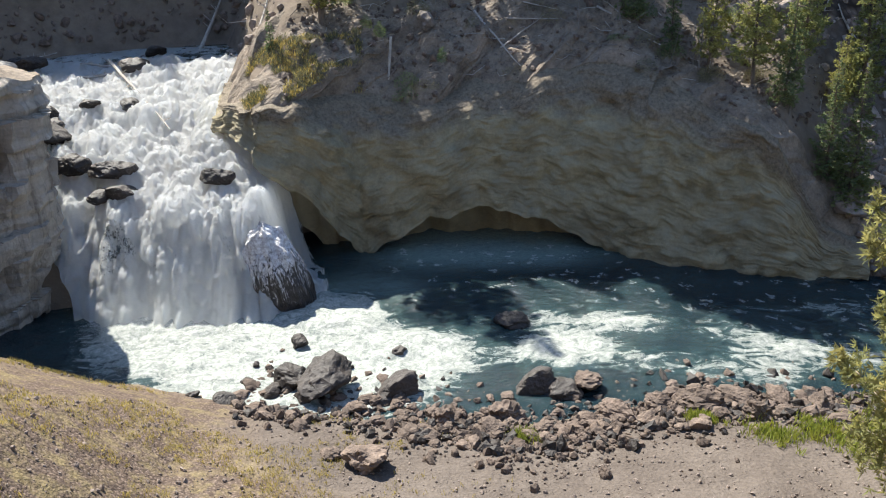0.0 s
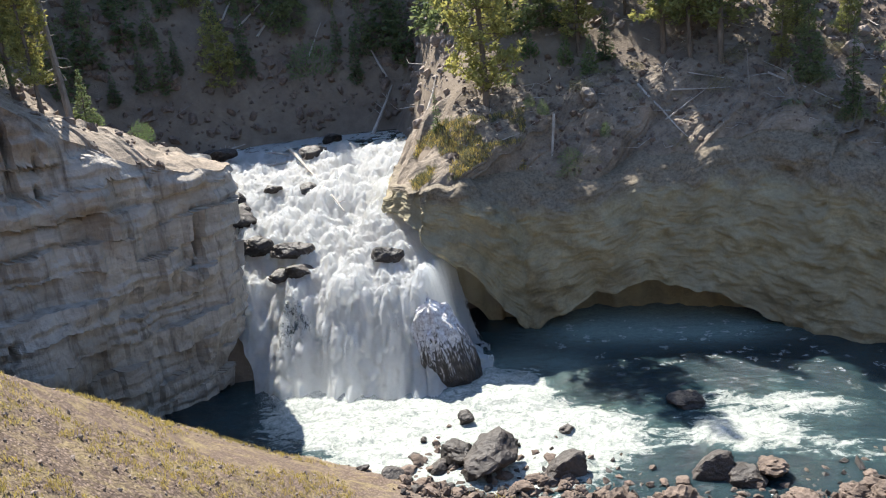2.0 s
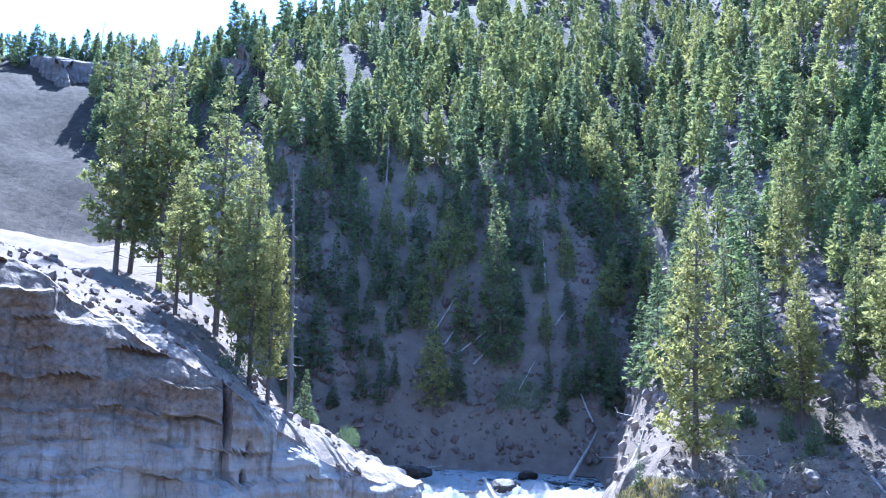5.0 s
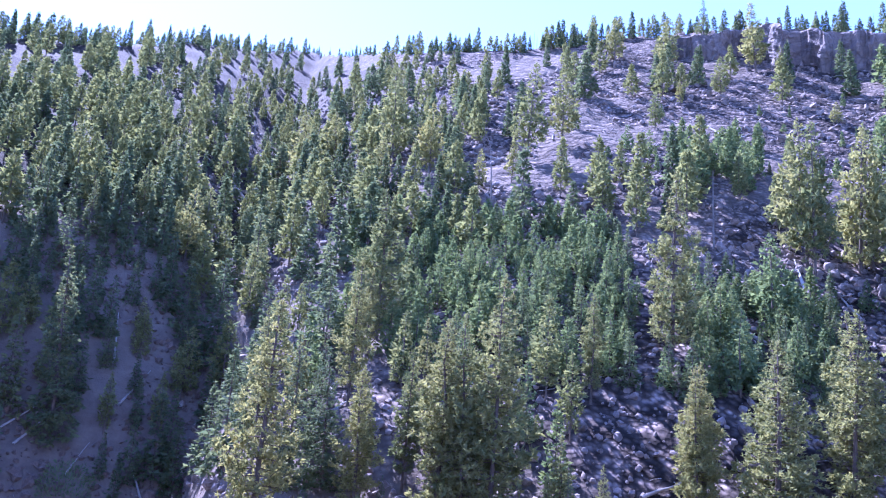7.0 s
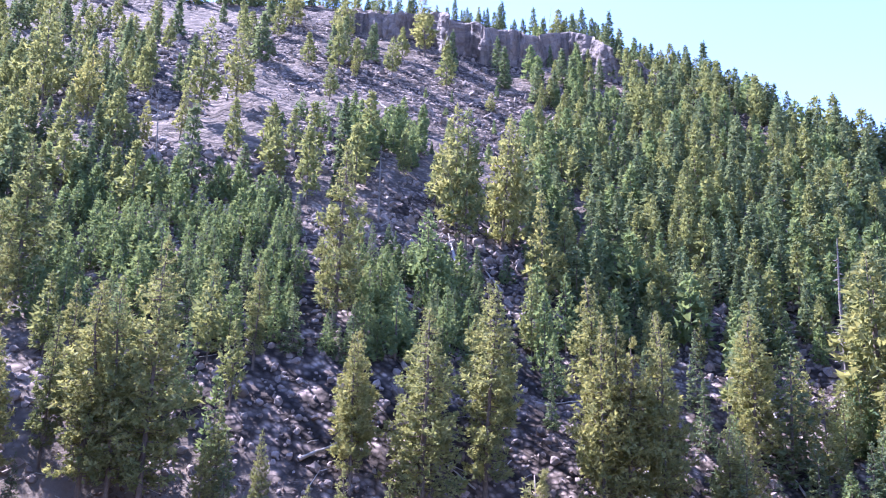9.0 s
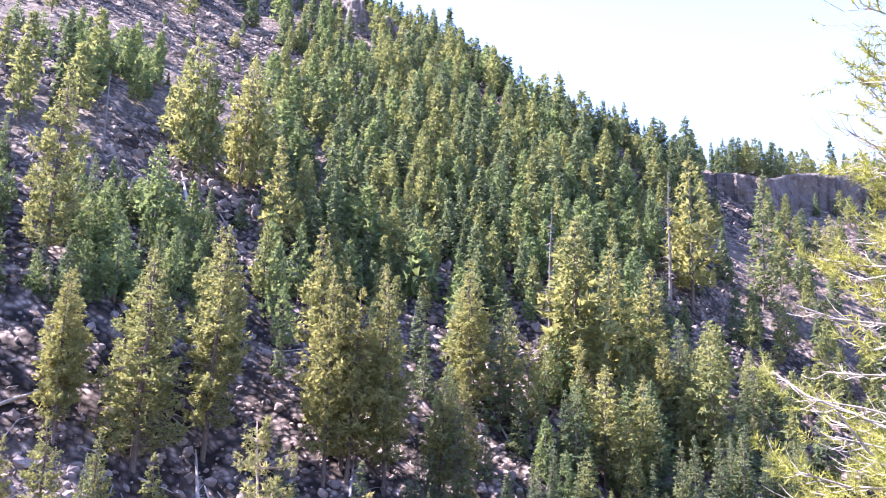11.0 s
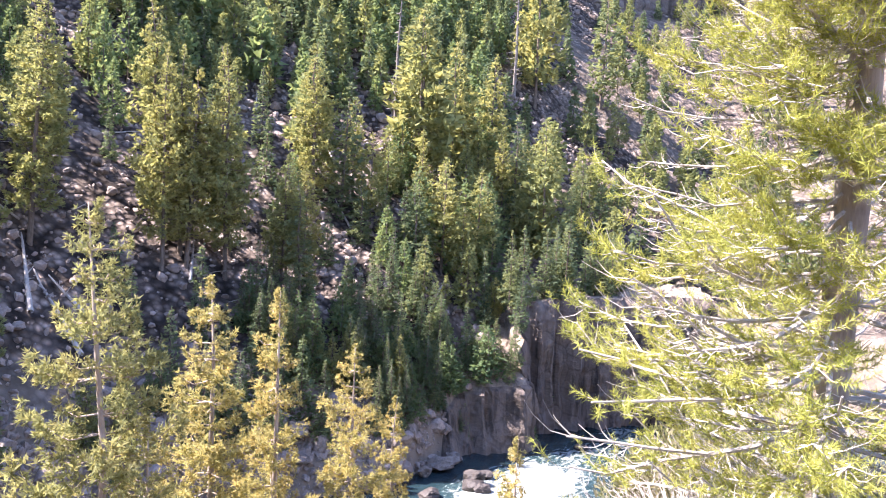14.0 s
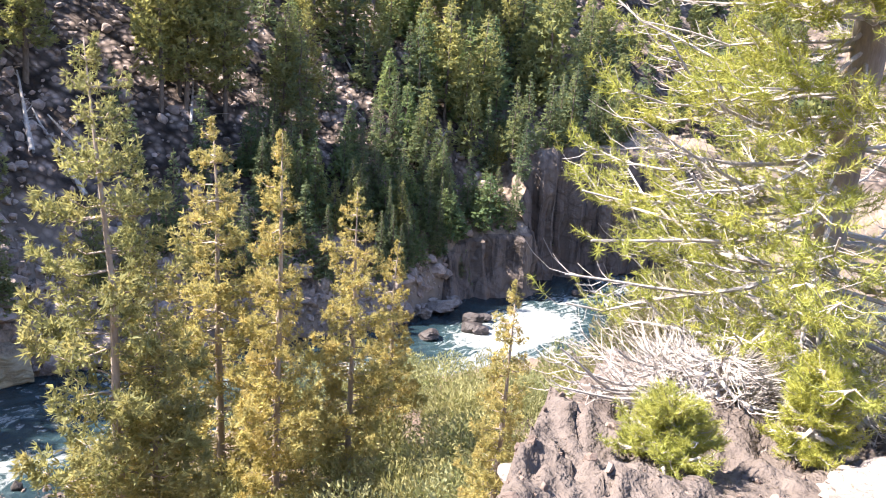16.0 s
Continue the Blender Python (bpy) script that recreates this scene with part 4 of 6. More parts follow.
NEEDLES = {"P": PINE_NEEDLES, "W": PINE_NEEDLES, "F": FIR_NEEDLES, "N": FIR_NEEDLES, "Y": YOUNG_NEEDLES, "G": SUNLIT_NEEDLES}
TREE_NAMES = {"P": "pine_tree", "W": "pine_tree", "F": "fir_tree", "N": "fir_tree", "Y": "young_pine", "G": "pine_tree", "S": "dead_tree", "B": "shrub"}
TREE_LABELS = {"P": "slender olive green lodgepole pine with patchy crown", "W": "broad olive green pine with full ragged crown", "F": "dark green conical fir on the slope",
               "N": "narrow dark green fir with short branches", "Y": "young bright green pine with bushy branches", "G": "tall sunlit golden green pine with pale trunk",
               "S": "bare grey dead tree standing among live pines", "B": "low yellowish green shrub on rocky ground"}
CROWNS, TRUNKS = {}, {}
for kind, clumps, blades, count in (("P", 1250, 6, 5), ("W", 1600, 6, 3), ("F", 1000, 6, 3), ("N", 900, 6, 2), ("Y", 700, 6, 3), ("G", 3600, 11, 4), ("p", 300, 6, 4), ("w", 400, 6, 2), ("f", 300, 6, 3), ("n", 220, 6, 2), ("y", 170, 6, 3)):
    for i in range(count):
        v, f, limbs = conifer_crown(100 + 7 * i + ord(kind), kind.upper(), clumps, blades)
        CROWNS[kind, i] = mesh_from("crown", v, f.tolist(), NEEDLES[kind.upper()])
        TRUNKS[kind, i] = mesh_from("trunk", *conifer_trunk(300 + i + ord(kind), kind.upper(), limbs if kind.isupper() else []), PALE_BARK if kind == "G" else BARK, True)
SNAGS = [mesh_from("stem", *snag_stem(500 + i), SNAG_WOOD) for i in range(3)]


def shrub_mesh(seed, material, count=1300):
    rng = np.random.default_rng(seed)
    w, r = rng.uniform(0, 6.28, count), np.sqrt(rng.uniform(0, 1, count))
    z = rng.uniform(0.05, 1, count) * (1 - 0.55 * r ** 2)
    c = np.stack([np.cos(w) * r * 0.6, np.sin(w) * r * 0.6, z], 1)
    d = np.stack([np.cos(w) * r, np.sin(w) * r, np.full(count, 0.9)], 1) + rng.normal(0, 0.4, (count, 3))
    v, f = needles(rng, c, d, rng.uniform(0.05, 0.11, count), rng.uniform(0.016, 0.034, count))
    return mesh_from("leaves", v, f.tolist(), material)


SHRUBS = [shrub_mesh(600 + i, YOUNG_NEEDLES) for i in range(2)]
PLANTED = []
chance = random.Random(77)


def tree(kind, x, y, h, group, lean=1.5):
    """One tree: a root with its trunk and crown."""
    z = drop(x, y)
    root = tagged(new(TREE_NAMES[kind]), TREE_LABELS[kind], "shrub" if kind == "B" else "tree", group)
    if kind == "S":
        part("stem", chance.choice(SNAGS), DEAD_WOOD, root)
    elif kind == "B":
        part("leaves", chance.choice(SHRUBS), YOUNG_NEEDLES, root)
    else:
        grade = kind if kind == "G" or math.hypot(x, y) < 72 + 1.4 * h and h > 3.5 else kind.lower()
        i = chance.choice([k[1] for k in CROWNS if k[0] == grade])
        part("trunk", TRUNKS[grade, i], BARK, root)
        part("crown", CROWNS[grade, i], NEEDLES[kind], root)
    wide = h * chance.uniform(0.9, 1.25) * (1.2 if h < 6 and kind != "B" else 1.0)
    root.matrix_world = pose(x, y, z, chance.gauss(0, lean), chance.gauss(0, lean), chance.uniform(0, 360)) @ Matrix.Diagonal((wide, wide, h, 1))
    if kind == "G":
        slim = 1.0 if x < 16 else 0.9
        root.scale = (slim * wide, slim * wide, h)
    PLANTED.append((x, y, h))
    return root


def plant(group, rows):
    for kind, x, y, h in rows:
        tree(kind, x, y, h, group)

# kind, x, y, height
plant("pines on the cliff beside the falls", [
    ("P", -55.9, 55.7, 21.3), ("P", -51.4, 54.6, 20.7), ("P", -51.1, 58.4, 14.9), ("P", -39.4, 47.8, 19.3), ("P", -35.2, 45.1, 15.9), ("P", -32.5, 42.9, 15.4),
    ("P", -30.4, 42, 12.6), ("S", -29.9, 43.7, 15.5), ("P", -40, 44.2, 10.8), ("F", -29.5, 44.5, 3.3), ("F", -45.8, 74.5, 3.3), ("P", -53.9, 52.1, 21),
    ("B", -26.7, 45.3, 1.4), ("B", -32.9, 42, 2.1), ("B", -29.2, 44.7, 1),
])
plant("firs on the shaded canyon wall", [
    ("F", -31.2, 85, 19.9), ("W", -36.6, 79.4, 9.7), ("N", -35.8, 84.8, 11.4), ("F", -30.9, 88.4, 6.4), ("Y", -43.6, 92.3, 3), ("Y", -52.6, 89.5, 1.2),
    ("S", -48.7, 89.7, 9.4), ("Y", -50.2, 83, 1.5), ("F", -32.1, 104.5, 8.3), ("F", -43.6, 106.5, 6.8), ("W", -26.4, 93.3, 5.5), ("F", -28.9, 90.8, 6.1),
    ("F", -50, 77.3, 4.7), ("P", -24.3, 104.7, 6.8), ("F", -19.5, 96.7, 12.8), ("F", -22.1, 96.1, 6.6), ("F", -16.9, 106.1, 11), ("B", -28.2, 82.8, 3.9),
])
plant("trees on the brow of the cliff", [
    ("W", -7.7, 58.7, 17.9), ("F", -6.2, 65.5, 11.9), ("F", -3.6, 65.7, 10.8), ("P", -1.6, 83.1, 9.5), ("P", -1.1, 63, 11.4), ("P", 2.4, 65.7, 11.1),
    ("P", 4.8, 61.7, 15.7), ("P", 6.5, 60.4, 16.6), ("P", 8.4, 59.7, 18), ("Y", -2.1, 62.2, 2.7), ("Y", -0.4, 61.1, 3), ("N", -11, 57, 2.9),
    ("Y", -4.7, 62.9, 2.4), ("F", 0.8, 62.3, 4.1),
])
plant("trees along the cliff edge", [
    ("N", 15.3, 54.4, 5.8), ("P", 17.3, 52.9, 8), ("P", 19.8, 51.6, 9.6), ("P", 26.1, 53.1, 6), ("F", 13.2, 56.5, 8), ("P", 11.8, 57.6, 6.3),
    ("P", 23.5, 53.5, 8.4), ("P", 28.4, 54.5, 9.8), ("F", 21.6, 50.9, 8.5), ("F", 25.7, 49, 9.4), ("F", 24.3, 49.7, 7.5), ("S", 16.6, 53.6, 3.2),
    ("S", 22, 50.7, 4.7),
])
plant("pines on the lower hillside", [
    ("P", -0.7, 87.5, 16.7), ("F", -7.5, 100, 6.7), ("P", -9.4, 68.6, 13.3), ("P", -7.2, 74.6, 7.3), ("P", -2.6, 74.9, 13.6), ("P", -1, 64.6, 10.5),
    ("F", -4.8, 69.8, 9), ("P", 3.7, 69.5, 11.2), ("P", 5.3, 65.1, 13.6), ("W", 8.6, 64, 17.8), ("P", -32.2, 104.4, 8.4), ("F", -36.4, 99.2, 7),
    ("P", -33.3, 87.5, 11.1), ("P", -27.1, 94.8, 4.6), ("P", -26.1, 114.1, 9.2), ("P", -25.8, 104.3, 10.5), ("F", -44.7, 103.9, 6.6), ("P", -17.6, 111.7, 7.6),
])
plant("pines on the middle hillside", [
    ("Y", 12.5, 70.1, 7.3), ("P", 19.3, 75.2, 10.3), ("W", 29.4, 82.4, 20.1), ("P", 25.5, 64.8, 11.3), ("W", 32.5, 66.1, 14.4), ("P", 40.6, 69.3, 17.3),
    ("Y", 17.5, 82.7, 1.9), ("P", -21.3, 92.9, 8.8), ("P", -37.4, 89.5, 6.7), ("P", 55.3, 103.2, 22), ("W", 62.8, 103.6, 20.6), ("Y", 55.4, 132.7, 5.6),
    ("Y", 57.8, 129, 4.7), ("Y", 50.3, 132.1, 5), ("Y", 42.1, 142.7, 5.2), ("Y", 44.5, 136.7, 5.6), ("P", 30.5, 145.7, 16.1), ("P", 22.8, 139.5, 19.5),
    ("P", 18.7, 128.4, 9.3), ("P", 12.6, 122.6, 8.2),
])
plant("scattered trees on the talus", [
    ("P", 5.3, 131.9, 14.3), ("P", -1.2, 143.8, 20.6), ("P", 73.7, 174.2, 10.9), ("P", 72, 204.7, 16.6), ("P", 92.7, 196.2, 21.9), ("P", 52.1, 156.5, 9),
    ("P", 63.1, 171.6, 6.7), ("Y", 34.2, 132.2, 3.5), ("P", -2.9, 134.2, 9.3), ("P", -13, 158.8, 11.8), ("F", 87.7, 219.5, 12.8), ("P", 59.9, 216.4, 14.6),
    ("P", 58.3, 237.6, 12.3), ("P", 98.1, 193.5, 8.2), ("P", 92.2, 157.8, 5.4), ("P", -20.2, 163.7, 15.6),
])
plant("tall pines above the river", [
    ("P", 55.1, 101, 22.7), ("W", 65.2, 104.6, 20.9), ("P", 60.2, 89, 17.6), ("P", 24.1, 62, 12.6), ("W", 30.3, 62.2, 17.3), ("P", 37.7, 64.8, 20.5),
    ("P", 49.4, 63.3, 22.1), ("P", 49.8, 61.2, 19.1), ("P", 54.9, 60.4, 19.9), ("P", 69.3, 63, 18.3), ("P", 75.9, 62.9, 11.9), ("S", 85.8, 64.7, 21.7),
    ("P", 86.4, 60.8, 22.9), ("F", 96.8, 62.2, 18.6), ("P", 102.6, 60.4, 16.6), ("P", 13.1, 59.3, 8.1), ("P", 16.3, 59.3, 6.4), ("Y", 44.8, 91.7, 11.3),
    ("Y", 63, 60.7, 8.9), ("P", 82.5, 54, 9.9), ("N", 69.9, 72, 9.4), ("Y", 42.5, 81.7, 7.3), ("Y", 34.3, 77.3, 8.7), ("Y", 59.2, 96.4, 4.4),
])
plant("pines on the downstream slope", [
    ("P", 47, 60.1, 20), ("P", 52.9, 58.6, 21.7), ("P", 71.4, 65.6, 17.1), ("F", 72.6, 61.8, 14.9), ("P", 86.3, 60.9, 23.6), ("P", 94.9, 61.6, 18.1),
    ("F", 106, 62.9, 13.6), ("P", 93.1, 46, 19.9), ("F", 106.5, 48.5, 6.8), ("N", 154.3, 65.8, 27.7), ("P", 134.3, 69.8, 28.4), ("S", 130.2, 72, 23.2),
    ("P", 58.8, 56.6, 12.3), ("P", 58, 53.6, 13.1), ("Y", 81, 62.1, 2.2), ("P", 24.6, 63.1, 11.8), ("F", 97.7, 53.1, 15.5), ("N", 82.3, 54.4, 9.9),
    ("F", 86.4, 63.9, 6.9), ("P", 76.6, 78, 6), ("P", 49.4, 59.8, 18), ("P", 143.1, 56.8, 11.3), ("P", 194.8, 67.2, 15.6),
])
plant("small firs by the rapids", [
    ("P", 57.5, 56, 13), ("N", 55.9, 51.9, 14.5), ("P", 81.7, 49, 13.3), ("P", 78.3, 51.4, 13), ("P", 95.7, 48.9, 18), ("F", 99.3, 45.7, 11.1),
    ("Y", 79.6, 61.1, 3.9), ("F", 73.3, 53.1, 8.5), ("F", 61.2, 47.7, 5.7), ("F", 65.6, 48.7, 9.8), ("F", 64.4, 43.3, 6), ("F", 62, 42.1, 3.5),
    ("F", 68, 42.7, 3.9), ("F", 74.7, 42.6, 1.2), ("F", 79.8, 42.7, 1.1), ("F", 54.8, 47.4, 3.3), ("F", 58.5, 46.8, 6.3), ("F", 55.7, 46.3, 4.6),
    ("F", 72.4, 43.7, 5.7), ("F", 49.8, 50.9, 5.9), ("P", 93.4, 49.3, 11.7), ("F", 69.2, 46, 6.4), ("F", 60.7, 44.1, 5),
])
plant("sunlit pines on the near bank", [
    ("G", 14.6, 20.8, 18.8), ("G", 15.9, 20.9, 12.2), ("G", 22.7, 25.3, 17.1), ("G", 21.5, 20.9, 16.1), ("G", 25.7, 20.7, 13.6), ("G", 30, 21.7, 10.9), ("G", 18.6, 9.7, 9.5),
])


# ------------------------------------------------ woods on the hillside
def woods():
    """The many trees of the hillside, joined by kind."""
    rng = np.random.default_rng(5)
    low = {k: [conifer_crown(900 + 50 * i + ord(k), k, n, 5)[:2] for i in range(4)] for k, n in (("P", 70), ("F", 66), ("N", 56), ("Y", 46))}
    fine = {k: [conifer_crown(910 + 50 * i + ord(k), k, n, 6)[:2] for i in range(4)] for k, n in (("P", 150), ("F", 150), ("N", 120), ("Y", 100))}
    stems = {k: tube([(0, 0, -0.05), (0.003, 0, 0.5), (0, 0, 0.97)], [0.012, 0.008, 0.002], 4) for k in "PFNY"}
    found = {k: [] for k in "PFNYS"}
    taken = [(x, y, 0.13 * h) for x, y, h in PLANTED]

    def free(x, y, gap):
        for a, b, r in taken:
            if abs(a - x) < r + gap and abs(b - y) < r + gap and math.hypot(a - x, b - y) < r + gap:
                return False
        return True

    def fill(tries, az0, az1, el0, el1, gap, hmin, hmax, kinds, patch=None):
        for _ in range(tries):
            az = rng.uniform(az0, az1)
            el = rng.uniform(el0, el1)
            i = int(np.clip(np.searchsorted(AZ, az), 0, len(AZ) - 1))
            foot = float(np.interp(az, CUTS[:, 0], CUTS[:, 2]))
            slope = np.degrees(np.arctan2(LAND_Z[i] - 22, DIST))
            ok = (DIST > foot + 4) & (slope >= el)
            j = int(np.argmax(ok))
            if not ok[j]:
                continue
            d = DIST[j] + rng.uniform(-1, 1)
            x, y = d * math.sin(radians(az)), d * math.cos(radians(az))
            if patch is not None and fractal(x, y, 26, 2, 55) < patch:
                continue
            h = rng.uniform(hmin, hmax)
            if free(x, y, gap):
                taken.append((x, y, 0.05 * h))
                found[kinds[int(rng.integers(len(kinds)))]].append((x, y, h))

    fill(340, -48, -14, 12, 21.5, 2.0, 5.5, 10, "PPFFN")
    fill(430, -26, 6, 13, 25.5, 2.0, 6, 11, "PPPFN")
    fill(420, -37, -8, 0, 14, 1.9, 4, 9, "FFPN")
    fill(360, -34, -15, -4, 16, 1.6, 4, 9, "FFN")
    fill(260, -37, -12, -6, 12, 1.2, 4, 10, "FFPN")
    fill(150, 4, 32, 15, 27, 4.0, 6, 13, "PPNF", -0.1)
    fill(80, 8, 34, 10, 24, 4.0, 2.0, 4.5, "YYN")
    fill(420, -3, 17, 5, 15.5, 1.0, 3.0, 6.5, "YYYF")
    fill(200, 19, 30, 4, 11, 1.0, 3.0, 7.0, "YYYF")
    fill(40, 20, 25.5, 18, 21, 1.2, 4.5, 7.0, "Y")
    fill(1300, 33, 63, 4, 26, 1.6, 5.0, 11.0, "PPFFYYN", -0.7)
    fill(70, 34, 62, -10, 6, 2.6, 4.0, 8.5, "PFNYY", -0.1)
    fill(260, 40, 63, 12, 24, 1.4, 8.0, 14.0, "PPF")
    fill(260, 58, 82, -7, 12, 2.8, 6, 12, "PPF")
    fill(90, -11, 15, -7, 6, 2.4, 5, 11, "PPFY", -0.2)
    fill(90, -12, -2, 2, 14, 2.2, 6, 11, "PPF")
    fill(80, 34, 62, -16, -6, 1.8, 3, 7, "FFY")
    fill(70, -45, 60, 8, 24, 3.0, 6, 12, "S")
    fill(170, -30, 4, 17, 27, 1.8, 6, 10.5, "PFN")
    for i in range(0, len(AZ)):          # along the rim
        if -56 < AZ[i] < 76:
            for _ in range(3):
                d = RIM[i] + rng.uniform(-4, 12)
                az = AZ[i] + rng.uniform(0, 0.3)
                h = rng.uniform(4, 8.5) * (1.5 if AZ[i] > 34 else 1.3 if AZ[i] > 10 else 1.0) * (1.35 if rng.uniform() < 0.12 else 1)
                x, y = d * math.sin(radians(az)), d * math.cos(radians(az))
                if rng.uniform() < (0.85 if AZ[i] < 14 or AZ[i] > 34 else 0.45) and free(x, y, 0.9):
                    taken.append((x, y, 0.04 * h))
                    found["S" if rng.uniform() < 0.09 else "PFN"[int(rng.integers(3))]].append((x, y, h))
    names = {"P": ("pine_woods", "olive green pines scattered over the talus hillside"), "F": ("fir_woods", "dark green firs scattered over the talus hillside"),
             "N": ("narrow_fir_woods", "narrow dark firs over the hillside and rim"), "Y": ("young_pine_thicket", "thicket of bright green young pines"), "S": ("dead_trees", "bare grey dead trunks among the far pines")}
    for kind, places in found.items():
        if not places:
            continue
        root = tagged(new(names[kind][0]), names[kind][1], "trees", "", "stuff")
        vs, fs, tv, tf, n, m = [], [], [], [], 0, 0
        for x, y, h in places:
            z = height(x, y) - 0.15
            w = rng.uniform(0, 6.28)
            turn = np.array([[math.cos(w), -math.sin(w), 0], [math.sin(w), math.cos(w), 0], [0, 0, 1]])
            grow = np.array([h * rng.uniform(0.85, 1.25)] * 2 + [h])
            if kind == "S":
                pole = tube([(0, 0, -0.05), (rng.normal(0, 0.02), 0, 0.5), (rng.normal(0, 0.04), rng.normal(0, 0.03), 1)], [0.012, 0.009, 0.003], 4)
            else:
                v, f = (fine if math.hypot(x, y) < 104 else low)[kind][int(rng.integers(4))]
                vs.append((v * grow) @ turn.T + (x, y, z))
                fs.append(f + n)
                n += len(v)
                pole = stems[kind]
            tv.append((np.array(pole[0]) * grow) @ turn.T + (x, y, z))
            tf.extend(tuple(m + k for k in q) for q in pole[1])
            m += len(pole[0])
        part("trunks", mesh_from("trunks", np.concatenate(tv), tf, SNAG_WOOD if kind == "S" else BARK), BARK, root)
        if vs:
            part("crowns", mesh_from("crowns", np.concatenate(vs), np.concatenate(fs).tolist(), WOODS[kind]), PINE_NEEDLES, root)
    return {k: len(v) for k, v in found.items()}


WOODS = {"P": foliage_material("far_pine_needles", (0.13, 0.152, 0.064), (0.245, 0.258, 0.106), (0.305, 0.30, 0.115), 0.45), "F": FIR_NEEDLES, "N": FIR_NEEDLES, "Y": YOUNG_NEEDLES, "S": FIR_NEEDLES}
print("woods", woods())


# ------------------------------------------------ boulders
BLACK = [rock_mesh("boulder", 10 + i, BLACK_ROCK, 4, 1.0, 5, 0.5) for i in range(4)]
BROWN = [rock_mesh("rock", 30 + i, SHORE_ROCK, 4) for i in range(6)]
PALE = [rock_mesh("rock", 50 + i, PALE_ROCK, 3) for i in range(3)]
DARK = [rock_mesh("rock", 60 + i, BLACK_ROCK, 4, 0.9, 6, 0.45) for i in range(4)]

stones("boulder", "wet black lava boulder at the edge of the pool", "boulder", "black boulders", BLACK, [(-6.1, 34.6, 2.9, 0.02), (-7.7, 35.5, 1.7, 0.1), (-2.4, 34.3, 1.7, 0.1), (-7.0, 33.9, 1.1, 0.1), (4.2, 34.4, 1.8, 0.25), (5.6, 33.8, 1.4, 0.25)], 1)
stones("rock", "brown weathered rock on the gravel shore", "rock", "shore rocks", BROWN, [(6.7, 34.2, 1.6, 0.05), (7.6, 31.3, 1.5, 0.1), (2.5, 31.7, 1.7, 0.15), (13.1, 32.1, 1.8, 0.1), (9.7, 32.1, 1.3, 0.1), (11.4, 31.7, 1.6, 0.1), (13.5, 30.5, 1.2, 0.1),
       (-4.9, 28.0, 0.9, 0.1), (-3.4, 27.3, 1.7, 0.1), (1.8, 30.2, 1.3, 0.1), (4.1, 30.5, 1.1, 0.1), (-0.2, 31.6, 1.2, 0.1), (1.0, 29.1, 0.8, 0.1), (15.3, 32.4, 1.4, 0.15), (16.8, 31.6, 1.3, 0.15)], 2)
stones("rock", "dark wet rock breaking the foaming water", "rock", "rocks in the water", DARK, [(-7.9, 39.4, 1.1, 0.05), (-6.2, 37.4, 0.85, 0.05), (-9.9, 37.4, 0.5, 0.05), (-10.2, 35.7, 0.45, 0.1), (-2.6, 38.3, 0.9, 0.25), (3.7, 41.2, 1.8, 0.25), (-12.4, 34.4, 0.6, 0.1), (-10.7, 34.0, 1.0, 0.15), (-8.6, 34.6, 0.9, 0.1)], 3)
stones("boulder", "dark boulder splitting the falling water", "boulder", "boulders in the falls", DARK, [(-23.2, 50.5, 2.5, 0.22), (-20.4, 49.9, 2.3, 0.2), (-19.4, 48.4, 2.2, 0.2), (-20.8, 48.2, 1.7, 0.25), (-13.7, 48.9, 1.8, 0.2), (-24.8, 58.7, 1.5, 0.14), (-24.1, 67.2, 2.2, 0.08), (-33.0, 68.8, 2.4, 0.08), (-28.6, 58.5, 2.0, 0.1),
       (-26.9, 56.5, 1.7, 0.1), (-26.1, 55.4, 1.9, 0.12), (-25.6, 53.3, 2.2, 0.18), (-22.0, 58.9, 1.6, 0.24), (-24.9, 75.0, 2.2, 0.12), (-36.0, 72.1, 1.9, 0.05)], 4)
stones("boulder", "round grey boulder on the cliff brow", "boulder", "", PALE, [(-0.5, 58.2, 2.0, 0.05)], 5)
stones("rock", "dark rock in the rapids", "rock", "rocks in the rapids", DARK, [(60.6, 35.2, 2.4, 0.1), (59.2, 34.6, 1.8, 0.12), (62.3, 35.3, 1.6, 0.1), (77, 32.6, 1.7, 0.12), (59, 33.5, 1.5, 0.15), (55, 36, 1.6, 0.1)], 6)
stones("rock", "pale rock ledge at the far waterline", "rock", "ledge rocks", PALE, [(61.5, 39.2, 2.6, 0.1), (63.8, 39.4, 2.2, 0.1), (59.0, 39.4, 1.8, 0.1)], 7)


def cone_rock():
    """The tall wet cone that parts the falls."""
    bm = bmesh.new()
    bmesh.ops.create_icosphere(bm, subdivisions=5, radius=1.0)
    for v in bm.verts:
        p = v.co.copy()
        up = (p.z + 1) / 2
        wide = 1.2 - 0.42 * up
        rib = 0.10 * noise.noise(Vector((math.atan2(p.y, p.x) * 3.0, up * 0.8, 4.0))) + 0.12 * noise.noise(p * 3.1) + 0.05 * noise.noise(p * 9.0)
        v.co = Vector((p.x * 1.75 * wide, p.y * 1.5 * wide, p.z * 2.7)) * (1 + rib)
        v.co += Vector((-0.45 * up, 0.5 * up, 0))
    root = tagged(new("rock_cone"), "tall wet dark rock cone streaked with falling water", "rock")
    part("stone", bm, CONE_ROCK, root)
    root.matrix_world = pose(-9.7, 44.7, 1.5, 0, -8, 0) @ Matrix.Diagonal((1.08, 1.1, 1.25, 1))


